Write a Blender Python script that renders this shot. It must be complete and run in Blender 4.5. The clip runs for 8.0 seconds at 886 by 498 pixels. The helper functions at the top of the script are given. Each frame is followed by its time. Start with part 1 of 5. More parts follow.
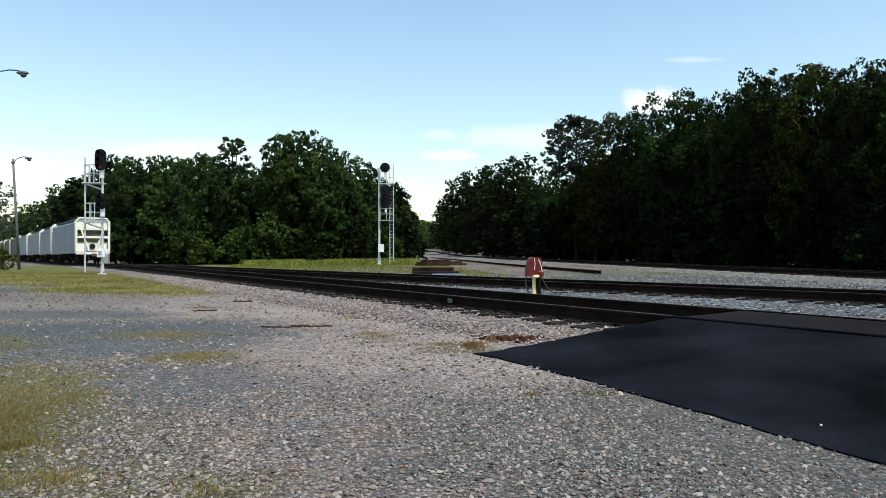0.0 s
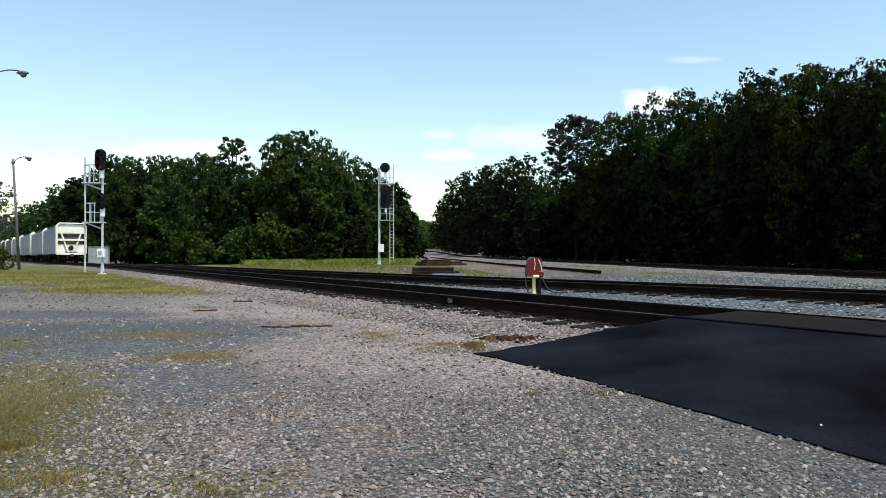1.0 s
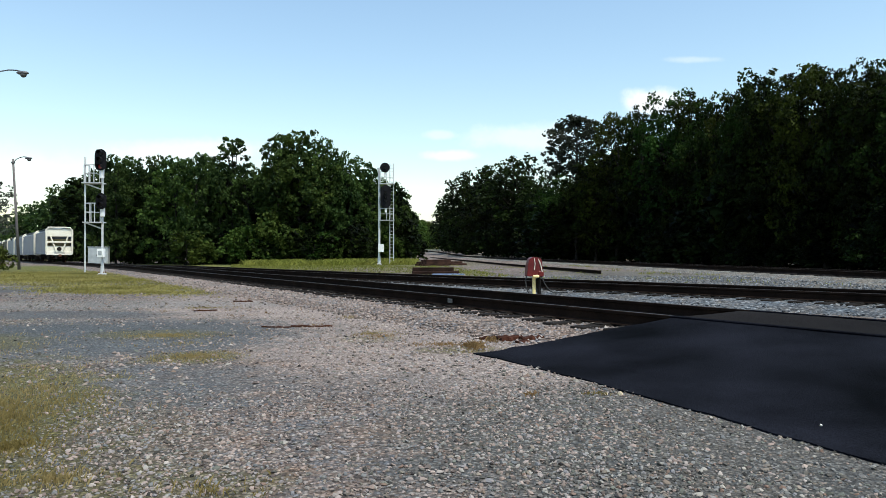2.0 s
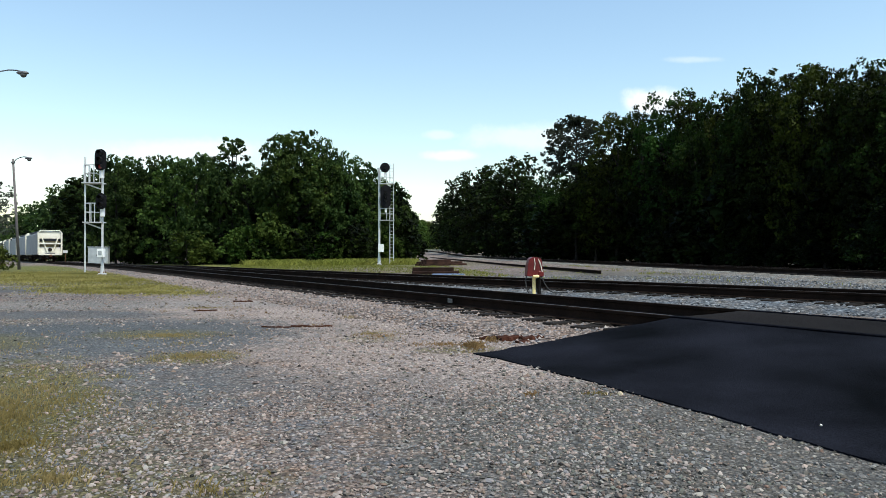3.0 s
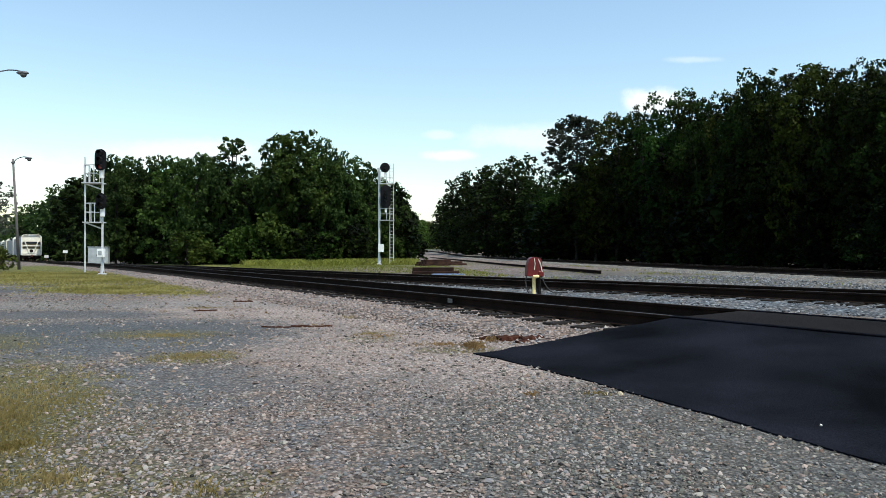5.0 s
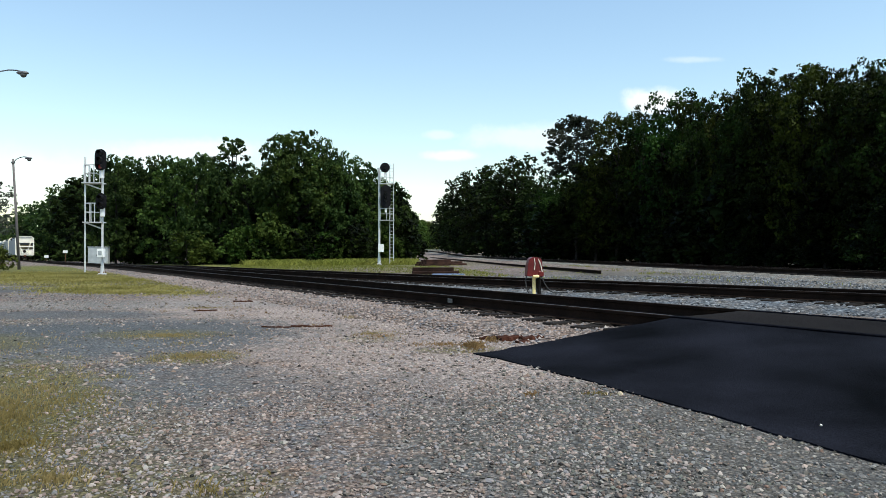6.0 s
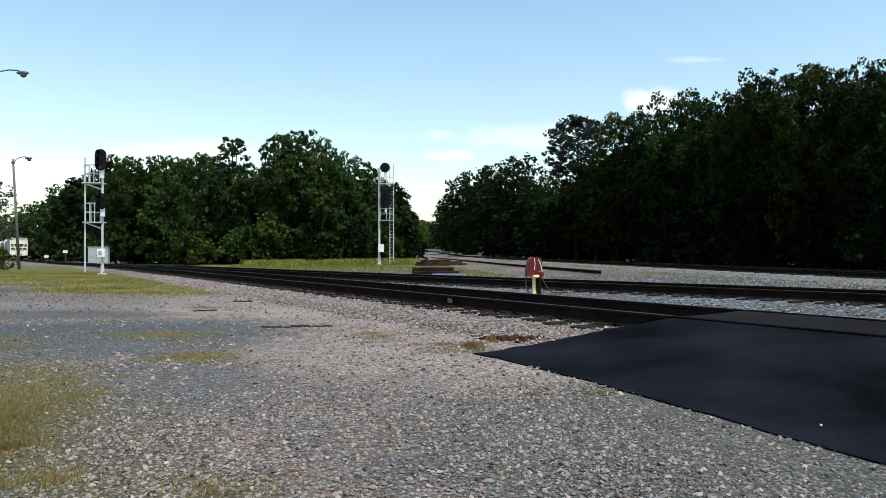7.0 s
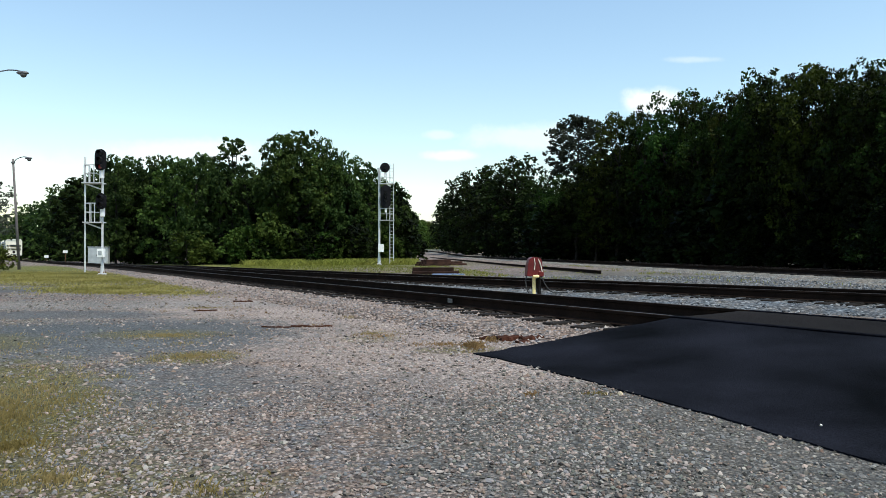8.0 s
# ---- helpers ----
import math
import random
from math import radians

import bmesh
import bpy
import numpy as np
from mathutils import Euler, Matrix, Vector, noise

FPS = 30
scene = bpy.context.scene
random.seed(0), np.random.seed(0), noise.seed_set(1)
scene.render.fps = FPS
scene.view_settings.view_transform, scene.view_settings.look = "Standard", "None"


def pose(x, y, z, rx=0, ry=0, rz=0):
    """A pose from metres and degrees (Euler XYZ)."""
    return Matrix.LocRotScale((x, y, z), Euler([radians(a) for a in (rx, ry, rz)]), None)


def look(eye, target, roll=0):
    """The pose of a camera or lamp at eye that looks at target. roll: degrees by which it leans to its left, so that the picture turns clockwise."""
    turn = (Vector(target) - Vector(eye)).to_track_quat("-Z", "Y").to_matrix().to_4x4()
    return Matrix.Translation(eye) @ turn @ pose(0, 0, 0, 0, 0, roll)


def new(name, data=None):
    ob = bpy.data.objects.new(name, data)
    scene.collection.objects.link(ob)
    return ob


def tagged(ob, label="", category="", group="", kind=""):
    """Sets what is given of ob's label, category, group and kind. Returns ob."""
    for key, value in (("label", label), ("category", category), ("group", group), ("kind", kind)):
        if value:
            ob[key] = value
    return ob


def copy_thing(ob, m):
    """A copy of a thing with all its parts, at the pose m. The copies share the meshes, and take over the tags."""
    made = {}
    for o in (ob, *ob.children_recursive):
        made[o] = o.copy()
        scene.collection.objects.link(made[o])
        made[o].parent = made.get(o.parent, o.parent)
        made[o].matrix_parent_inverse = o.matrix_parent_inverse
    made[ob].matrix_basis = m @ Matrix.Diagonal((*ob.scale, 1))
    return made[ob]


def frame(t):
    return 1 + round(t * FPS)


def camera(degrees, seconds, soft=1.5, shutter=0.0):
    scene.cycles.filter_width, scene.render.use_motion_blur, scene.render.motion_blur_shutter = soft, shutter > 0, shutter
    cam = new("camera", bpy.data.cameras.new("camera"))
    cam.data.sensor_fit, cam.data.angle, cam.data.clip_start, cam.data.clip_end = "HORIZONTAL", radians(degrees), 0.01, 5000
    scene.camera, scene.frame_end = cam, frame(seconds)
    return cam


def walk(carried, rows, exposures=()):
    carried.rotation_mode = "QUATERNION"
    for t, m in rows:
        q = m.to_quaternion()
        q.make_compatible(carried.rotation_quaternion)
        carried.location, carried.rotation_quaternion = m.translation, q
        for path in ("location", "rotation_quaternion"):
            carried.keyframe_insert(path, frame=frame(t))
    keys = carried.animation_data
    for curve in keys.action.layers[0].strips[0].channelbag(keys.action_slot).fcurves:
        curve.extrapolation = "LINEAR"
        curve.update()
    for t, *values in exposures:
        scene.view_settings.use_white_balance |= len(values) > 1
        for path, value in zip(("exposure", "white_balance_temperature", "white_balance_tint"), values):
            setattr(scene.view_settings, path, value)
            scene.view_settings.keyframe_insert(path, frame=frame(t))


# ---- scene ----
import itertools

cam = camera(64.2, 8.0, soft=0.85)
EYE = (0.0, 0.0, 1.02)
VIEW = look(EYE, (0.0, 100.0, 1.02 + 0.64))
walk(cam, [(0.0, VIEW), (8.0, VIEW)], exposures=[(0.0, 0.36, 6350, 5), (8.0, 0.36, 6350, 5)])

# ---- light ----
SUN_AZ, SUN_EL = -42.0, 62.0          # degrees: azimuth from +x towards +y, elevation
sun_dir = Vector((math.cos(radians(SUN_AZ)) * math.cos(radians(SUN_EL)),
                  math.sin(radians(SUN_AZ)) * math.cos(radians(SUN_EL)), math.sin(radians(SUN_EL))))
sun_data = bpy.data.lights.new("sun", "SUN")
sun_data.energy, sun_data.angle, sun_data.color = 4.0, radians(0.53), (1.0, 0.95, 0.87)
sun = new("sun", sun_data)
sun.matrix_world = look((0, 0, 60), Vector((0, 0, 60)) - sun_dir)


def build_world():
    w = bpy.data.worlds.new("sky")
    scene.world = w
    w.use_nodes = True
    nt = w.node_tree
    nt.nodes.clear()
    out = nt.nodes.new("ShaderNodeOutputWorld")
    bg = nt.nodes.new("ShaderNodeBackground")
    sky = nt.nodes.new("ShaderNodeTexSky")
    sky.sky_type, sky.sun_disc = "NISHITA", False
    sky.sun_elevation, sky.sun_rotation = radians(SUN_EL), radians(90 - SUN_AZ)
    sky.air_density, sky.dust_density, sky.ozone_density = 1.38, 0.5, 1.0
    bg.inputs["Strength"].default_value = 0.15
    coord = nt.nodes.new("ShaderNodeTexCoord")
    L = nt.links.new
    sep = nt.nodes.new("ShaderNodeSeparateXYZ")
    L(coord.outputs["Generated"], sep.inputs["Vector"])
    across, up = nt.nodes.new("ShaderNodeMath"), nt.nodes.new("ShaderNodeMath")
    for node, axis in ((across, "X"), (up, "Z")):
        node.operation = "DIVIDE"
        L(sep.outputs[axis], node.inputs[0])
        L(sep.outputs["Y"], node.inputs[1])
    plane = nt.nodes.new("ShaderNodeCombineXYZ")
    L(across.outputs["Value"], plane.inputs["X"])
    L(up.outputs["Value"], plane.inputs["Y"])
    nz = nt.nodes.new("ShaderNodeTexNoise")
    nz.inputs["Scale"].default_value, nz.inputs["Detail"].default_value, nz.inputs["Roughness"].default_value = 16.0, 7.0, 0.62
    L(plane.outputs["Vector"], nz.inputs["Vector"])
    colour = sky.outputs["Color"]
    # small fair-weather clouds: direction across and up, half width, half height, density
    for cx, cy, rx, ry, dense in ((0.296, 0.215, 0.046, 0.024, 1.0), (0.012, 0.139, 0.045, 0.009, 0.75), (-0.004, 0.168, 0.03, 0.008, 0.4),
                                  (0.12, 0.165, 0.11, 0.022, 0.5), (0.355, 0.275, 0.045, 0.006, 0.3), (-0.58, 0.11, 0.20, 0.045, 0.4),
                                  (-0.36, 0.145, 0.16, 0.02, 0.6), (-0.05, 0.07, 0.12, 0.05, 0.15), (1.2, 0.5, 0.3, 0.1, 0.6), (-1.5, 0.4, 0.4, 0.08, 0.5)):
        mp = nt.nodes.new("ShaderNodeMapping")
        mp.vector_type = "TEXTURE"
        mp.inputs["Location"].default_value, mp.inputs["Scale"].default_value = (cx, cy, 0), (rx, ry, 1)
        L(plane.outputs["Vector"], mp.inputs["Vector"])
        ln = nt.nodes.new("ShaderNodeVectorMath")
        ln.operation = "LENGTH"
        L(mp.outputs["Vector"], ln.inputs[0])
        ad = nt.nodes.new("ShaderNodeMath")
        ad.operation = "MULTIPLY_ADD"
        ad.inputs[1].default_value = 1.6
        L(nz.outputs["Fac"], ad.inputs[0])
        L(ln.outputs["Value"], ad.inputs[2])
        fr = nt.nodes.new("ShaderNodeMapRange")
        fr.interpolation_type = "SMOOTHSTEP"
        fr.inputs["From Min"].default_value, fr.inputs["From Max"].default_value = 1.9, 1.1
        fr.inputs["To Min"].default_value, fr.inputs["To Max"].default_value = 0.0, dense
        L(ad.outputs["Value"], fr.inputs["Value"])
        mix = nt.nodes.new("ShaderNodeMix")
        mix.data_type = "RGBA"
        mix.inputs["B"].default_value = (6.0, 6.05, 6.1, 1)
        L(fr.outputs["Result"], mix.inputs["Factor"])
        L(colour, mix.inputs["A"])
        colour = mix.outputs["Result"]
    L(colour, bg.inputs["Color"])
    L(bg.outputs["Background"], out.inputs["Surface"])


build_world()


# ---- materials ----
def mat(name, c1, c2, scale=2.0, fine=30.0, rough=0.7, metal=0.0, bump=0.15, spread=0.35, grit=0.25, random_tone=0.0, spec=0.4):
    """Two tones by a coarse noise, darkened by a fine one, with relief."""
    m = bpy.data.materials.new(name)
    m.use_nodes = True
    nt = m.node_tree
    b = nt.nodes["Principled BSDF"]
    L = nt.links.new
    co = nt.nodes.new("ShaderNodeTexCoord")
    n1 = nt.nodes.new("ShaderNodeTexNoise")
    n1.inputs["Scale"].default_value, n1.inputs["Detail"].default_value = scale, 5
    n2 = nt.nodes.new("ShaderNodeTexNoise")
    n2.inputs["Scale"].default_value, n2.inputs["Detail"].default_value = fine, 4
    r = nt.nodes.new("ShaderNodeMapRange")
    r.inputs["From Min"].default_value, r.inputs["From Max"].default_value = 0.5 - spread / 2, 0.5 + spread / 2
    mx = nt.nodes.new("ShaderNodeMix")
    mx.data_type = "RGBA"
    mx.inputs["A"].default_value, mx.inputs["B"].default_value = (*c1, 1), (*c2, 1)
    g = nt.nodes.new("ShaderNodeMapRange")
    g.inputs["From Min"].default_value, g.inputs["From Max"].default_value = 0.3, 0.7
    g.inputs["To Min"].default_value, g.inputs["To Max"].default_value = 1 - grit, 1 + grit
    vm = nt.nodes.new("ShaderNodeVectorMath")
    vm.operation = "SCALE"
    L(co.outputs["Object"], n1.inputs["Vector"])
    L(co.outputs["Object"], n2.inputs["Vector"])
    L(n1.outputs["Fac"], r.inputs["Value"])
    L(r.outputs["Result"], mx.inputs["Factor"])
    L(n2.outputs["Fac"], g.inputs["Value"])
    L(mx.outputs["Result"], vm.inputs[0])
    if random_tone:
        info = nt.nodes.new("ShaderNodeObjectInfo")
        rt = nt.nodes.new("ShaderNodeMapRange")
        rt.inputs["To Min"].default_value, rt.inputs["To Max"].default_value = 1 - random_tone, 1 + random_tone
        ml = nt.nodes.new("ShaderNodeMath")
        ml.operation = "MULTIPLY"
        L(info.outputs["Random"], rt.inputs["Value"])
        L(rt.outputs["Result"], ml.inputs[0])
        L(g.outputs["Result"], ml.inputs[1])
        L(ml.outputs["Value"], vm.inputs["Scale"])
    else:
        L(g.outputs["Result"], vm.inputs["Scale"])
    L(vm.outputs["Vector"], b.inputs["Base Color"])
    b.inputs["Roughness"].default_value, b.inputs["Metallic"].default_value = rough, metal
    b.inputs["Specular IOR Level"].default_value = spec
    if bump:
        bp = nt.nodes.new("ShaderNodeBump")
        bp.inputs["Strength"].default_value, bp.inputs["Distance"].default_value = bump, 0.02
        L(n2.outputs["Fac"], bp.inputs["Height"])
        L(bp.outputs["Normal"], b.inputs["Normal"])
    return m


def stone_mat(name, tones, rough=0.9):
    """Crushed stone pieces: each stone takes its own tone."""
    m = bpy.data.materials.new(name)
    m.use_nodes = True
    nt = m.node_tree
    b = nt.nodes["Principled BSDF"]
    L = nt.links.new
    geo = nt.nodes.new("ShaderNodeNewGeometry")
    ramp = nt.nodes.new("ShaderNodeValToRGB")
    els = ramp.color_ramp.elements
    els[0].position, els[0].color = 0.0, (*tones[0], 1)
    els[1].position, els[1].color = 1.0, (*tones[-1], 1)
    for i, c in enumerate(tones[1:-1]):
        e = els.new((i + 1) / (len(tones) - 1))
        e.color = (*c, 1)
    L(geo.outputs["Random Per Island"], ramp.inputs["Fac"])
    L(ramp.outputs["Color"], b.inputs["Base Color"])
    b.inputs["Roughness"].default_value = rough
    b.inputs["Specular IOR Level"].default_value = 0.12
    return m


def leaf_mat(name, c1, c2, hue=(0.487, 0.517)):
    """Foliage: thin leaves, tone by leaf, by clump and by tree, some light passing through."""
    m = bpy.data.materials.new(name)
    m.use_nodes = True
    nt = m.node_tree
    b = nt.nodes["Principled BSDF"]
    L = nt.links.new
    geo = nt.nodes.new("ShaderNodeNewGeometry")
    info = nt.nodes.new("ShaderNodeObjectInfo")
    co = nt.nodes.new("ShaderNodeTexCoord")
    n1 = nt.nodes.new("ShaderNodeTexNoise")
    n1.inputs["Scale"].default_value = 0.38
    # noise clumps paint dark hollows and lit boughs into the crown's colour
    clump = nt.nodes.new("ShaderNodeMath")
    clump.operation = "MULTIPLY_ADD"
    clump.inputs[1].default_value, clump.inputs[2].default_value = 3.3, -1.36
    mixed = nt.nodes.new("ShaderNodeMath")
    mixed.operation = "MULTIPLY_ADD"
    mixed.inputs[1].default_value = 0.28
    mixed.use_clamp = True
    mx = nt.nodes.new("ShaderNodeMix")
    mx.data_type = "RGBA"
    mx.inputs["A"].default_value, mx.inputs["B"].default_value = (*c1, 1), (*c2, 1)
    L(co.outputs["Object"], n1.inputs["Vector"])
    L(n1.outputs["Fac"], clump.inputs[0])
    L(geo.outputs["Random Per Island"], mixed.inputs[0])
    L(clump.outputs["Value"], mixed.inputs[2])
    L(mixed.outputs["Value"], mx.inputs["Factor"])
    hs = nt.nodes.new("ShaderNodeHueSaturation")
    hr = nt.nodes.new("ShaderNodeMapRange")
    hr.inputs["To Min"].default_value, hr.inputs["To Max"].default_value = hue
    vr = nt.nodes.new("ShaderNodeMapRange")
    vr.inputs["To Min"].default_value, vr.inputs["To Max"].default_value = 0.75, 1.25
    L(info.outputs["Random"], hr.inputs["Value"])
    L(info.outputs["Random"], vr.inputs["Value"])
    L(hr.outputs["Result"], hs.inputs["Hue"])
    L(vr.outputs["Result"], hs.inputs["Value"])
    L(mx.outputs["Result"], hs.inputs["Color"])
    L(hs.outputs["Color"], b.inputs["Base Color"])
    b.inputs["Roughness"].default_value = 0.6
    b.inputs["Specular IOR Level"].default_value = 0.06
    tr = nt.nodes.new("ShaderNodeBsdfTranslucent")
    ms = nt.nodes.new("ShaderNodeMixShader")
    ms.inputs["Fac"].default_value = 0.30
    L(hs.outputs["Color"], tr.inputs["Color"])
    L(b.outputs["BSDF"], ms.inputs[1])
    L(tr.outputs["BSDF"], ms.inputs[2])
    L(ms.outputs["Shader"], nt.nodes["Material Output"].inputs["Surface"])
    return m


def glow_mat(name, colour, strength):
    m = bpy.data.materials.new(name)
    m.use_nodes = True
    b = m.node_tree.nodes["Principled BSDF"]
    b.inputs["Base Color"].default_value = (*colour, 1)
    b.inputs["Emission Color"].default_value = (*colour, 1)
    b.inputs["Emission Strength"].default_value = strength
    b.inputs["Roughness"].default_value = 0.25
    return m


def ground_mat(name, patches, tones, cell=24.0):
    """Crushed stone underfoot: cells of stone, worn tracks and dust, and grassy patches with ragged edges.
    patches: (cx, cy, rx, ry, turn, colour, strength, raggedness)"""
    m = bpy.data.materials.new(name)
    m.use_nodes = True
    nt = m.node_tree
    b = nt.nodes["Principled BSDF"]
    L = nt.links.new
    co = nt.nodes.new("ShaderNodeTexCoord")
    src = co.outputs["Object"]
    vor = nt.nodes.new("ShaderNodeTexVoronoi")
    vor.inputs["Scale"].default_value = cell
    vor2 = nt.nodes.new("ShaderNodeTexVoronoi")
    vor2.inputs["Scale"].default_value = cell * 2.7
    sep = nt.nodes.new("ShaderNodeSeparateColor")
    ramp = nt.nodes.new("ShaderNodeValToRGB")
    els = ramp.color_ramp.elements
    els[0].position, els[0].color = 0.0, (*tones[0], 1)
    els[1].position, els[1].color = 1.0, (*tones[-1], 1)
    for i, c in enumerate(tones[1:-1]):
        els.new((i + 1) / (len(tones) - 1)).color = (*c, 1)
    for v in (vor, vor2):
        L(src, v.inputs["Vector"])
    L(vor.outputs["Color"], sep.inputs["Color"])
    L(sep.outputs["Red"], ramp.inputs["Fac"])
    # cell edges darkened in the colour, as shade in the gaps between stones
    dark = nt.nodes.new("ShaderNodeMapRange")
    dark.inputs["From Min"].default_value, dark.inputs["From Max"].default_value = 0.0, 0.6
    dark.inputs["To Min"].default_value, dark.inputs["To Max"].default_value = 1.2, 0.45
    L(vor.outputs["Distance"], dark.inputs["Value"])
    big = nt.nodes.new("ShaderNodeTexNoise")
    big.inputs["Scale"].default_value, big.inputs["Detail"].default_value = 0.45, 7
    big.inputs["Roughness"].default_value = 0.62
    L(src, big.inputs["Vector"])
    bigr = nt.nodes.new("ShaderNodeMapRange")
    bigr.inputs["From Min"].default_value, bigr.inputs["From Max"].default_value = 0.3, 0.7
    bigr.inputs["To Min"].default_value, bigr.inputs["To Max"].default_value = 0.78, 1.18
    L(big.outputs["Fac"], bigr.inputs["Value"])
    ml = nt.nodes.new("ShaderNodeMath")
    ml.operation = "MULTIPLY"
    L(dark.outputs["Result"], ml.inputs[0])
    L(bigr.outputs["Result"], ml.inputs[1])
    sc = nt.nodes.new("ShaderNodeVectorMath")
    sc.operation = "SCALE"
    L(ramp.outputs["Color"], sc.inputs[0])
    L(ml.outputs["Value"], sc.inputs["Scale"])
    blot = nt.nodes.new("ShaderNodeTexNoise")
    blot.inputs["Scale"].default_value, blot.inputs["Detail"].default_value, blot.inputs["Roughness"].default_value = 1.7, 9, 0.72
    L(src, blot.inputs["Vector"])
    warm = nt.nodes.new("ShaderNodeMix")
    warm.data_type = "RGBA"
    warm.inputs["A"].default_value, warm.inputs["B"].default_value = (0.86, 0.97, 1.06, 1), (1.14, 1.0, 0.86, 1)
    wr = nt.nodes.new("ShaderNodeMapRange")
    wr.inputs["From Min"].default_value, wr.inputs["From Max"].default_value = 0.38, 0.62
    L(blot.outputs["Fac"], wr.inputs["Value"])
    L(wr.outputs["Result"], warm.inputs["Factor"])
    tint = nt.nodes.new("ShaderNodeVectorMath")
    tint.operation = "MULTIPLY"
    L(sc.outputs["Vector"], tint.inputs[0])
    L(warm.outputs["Result"], tint.inputs[1])
    colour = tint.outputs["Vector"]
    ragged = nt.nodes.new("ShaderNodeTexNoise")
    ragged.inputs["Scale"].default_value, ragged.inputs["Detail"].default_value = 2.6, 8
    ragged.inputs["Roughness"].default_value = 0.7
    L(src, ragged.inputs["Vector"])
    bw = nt.nodes.new("ShaderNodeRGBToBW")
    L(ramp.outputs["Color"], bw.inputs["Color"])
    speck = nt.nodes.new("ShaderNodeMapRange")
    speck.inputs["From Min"].default_value, speck.inputs["From Max"].default_value = 0.07, 0.38
    speck.inputs["To Min"].default_value, speck.inputs["To Max"].default_value = 0.62, 1.32
    L(bw.outputs["Val"], speck.inputs["Value"])
    pieces = nt.nodes.new("ShaderNodeMath")
    pieces.operation = "MULTIPLY"
    L(speck.outputs["Result"], pieces.inputs[0])
    L(ml.outputs["Value"], pieces.inputs[1])
    for cx, cy, rx, ry, turn, tone, strength, rag in patches:
        mp = nt.nodes.new("ShaderNodeMapping")
        mp.vector_type = "TEXTURE"
        mp.inputs["Location"].default_value = (cx, cy, 0)
        mp.inputs["Rotation"].default_value = (0, 0, radians(turn))
        mp.inputs["Scale"].default_value = (rx, ry, 1e4)
        L(src, mp.inputs["Vector"])
        ln = nt.nodes.new("ShaderNodeVectorMath")
        ln.operation = "LENGTH"
        L(mp.outputs["Vector"], ln.inputs[0])
        ad = nt.nodes.new("ShaderNodeMath")
        ad.operation = "MULTIPLY_ADD"
        ad.inputs[1].default_value = rag
        L(ragged.outputs["Fac"], ad.inputs[0])
        L(ln.outputs["Value"], ad.inputs[2])
        fr = nt.nodes.new("ShaderNodeMapRange")
        fr.interpolation_type = "SMOOTHSTEP"
        fr.inputs["From Min"].default_value, fr.inputs["From Max"].default_value = 1.15 + rag * 0.5, 0.65 + rag * 0.5
        fr.inputs["To Min"].default_value, fr.inputs["To Max"].default_value = 0.0, strength
        L(ad.outputs["Value"], fr.inputs["Value"])
        mx = nt.nodes.new("ShaderNodeMix")
        mx.data_type = "RGBA"
        L(fr.outputs["Result"], mx.inputs["Factor"])
        L(colour, mx.inputs["A"])
        tn = nt.nodes.new("ShaderNodeVectorMath")
        tn.operation = "SCALE"
        tn.inputs[0].default_value = tone
        L(pieces.outputs["Value"], tn.inputs["Scale"])
        L(tn.outputs["Vector"], mx.inputs["B"])
        colour = mx.outputs["Result"]
    L(colour, b.inputs["Base Color"])
    b.inputs["Roughness"].default_value = 0.95
    b.inputs["Specular IOR Level"].default_value = 0.15
    hsum = nt.nodes.new("ShaderNodeMath")
    hsum.operation = "MULTIPLY_ADD"
    hsum.inputs[1].default_value = 0.5
    L(vor2.outputs["Distance"], hsum.inputs[0])
    L(vor.outputs["Distance"], hsum.inputs[2])
    bp = nt.nodes.new("ShaderNodeBump")
    bp.invert = True
    bp.inputs["Strength"].default_value, bp.inputs["Distance"].default_value = 0.7, 0.03
    L(hsum.outputs["Value"], bp.inputs["Height"])
    L(bp.outputs["Normal"], b.inputs["Normal"])
    return m


GREEN, STRAW, BLUEGREY, PALE = (0.175, 0.165, 0.05), (0.165, 0.148, 0.055), (0.138, 0.149, 0.155), (0.30, 0.285, 0.265)
GRAVEL_TONES = [(0.075, 0.067, 0.066), (0.225, 0.175, 0.150), (0.285, 0.222, 0.194), (0.180, 0.176, 0.184), (0.315, 0.252, 0.218), (0.42, 0.37, 0.335)]
BALLAST_TONES = [(0.05, 0.052, 0.056), (0.105, 0.112, 0.122), (0.155, 0.165, 0.178), (0.18, 0.18, 0.182), (0.34, 0.345, 0.35)]
# bare blue-grey fines: centre, half sizes, turn
FINES = [(-4.4, 9.0, 3.0, 2.6, 15), (-7.0, 12.0, 2.6, 0.9, 6), (-12.2, 20.0, 2.6, 2.0, 0), (-2.7, 5.6, 1.4, 1.3, 30), (-1.0, 5.4, 1.5, 0.7, 20), (-6.2, 9.4, 2.0, 1.2, 0)]
# ground cover: centre, half sizes, turn, colour, strength, raggedness
WORN = [
    (12.0, 25.0, 9.0, 18.0, 8, (0.165, 0.162, 0.138), 0.7, 0.5),
    (-1.8, 10.4, 8.5, 2.2, 122, (0.49, 0.40, 0.35), 0.8, 0.7),
    (1.4, 4.0, 1.9, 1.7, 0, (0.125, 0.127, 0.118), 0.8, 0.9),
    (-2.7, 4.0, 1.3, 2.2, 25, (0.13, 0.12, 0.075), 0.6, 1.0),
    (-9.0, 14.0, 7.5, 1.4, 8, PALE, 0.6, 0.5)] + [(*f, BLUEGREY, k, 1.0) for f, k in zip(FINES, (0.9, 0.75, 0.8, 0.55, 0.3, 0.6))]
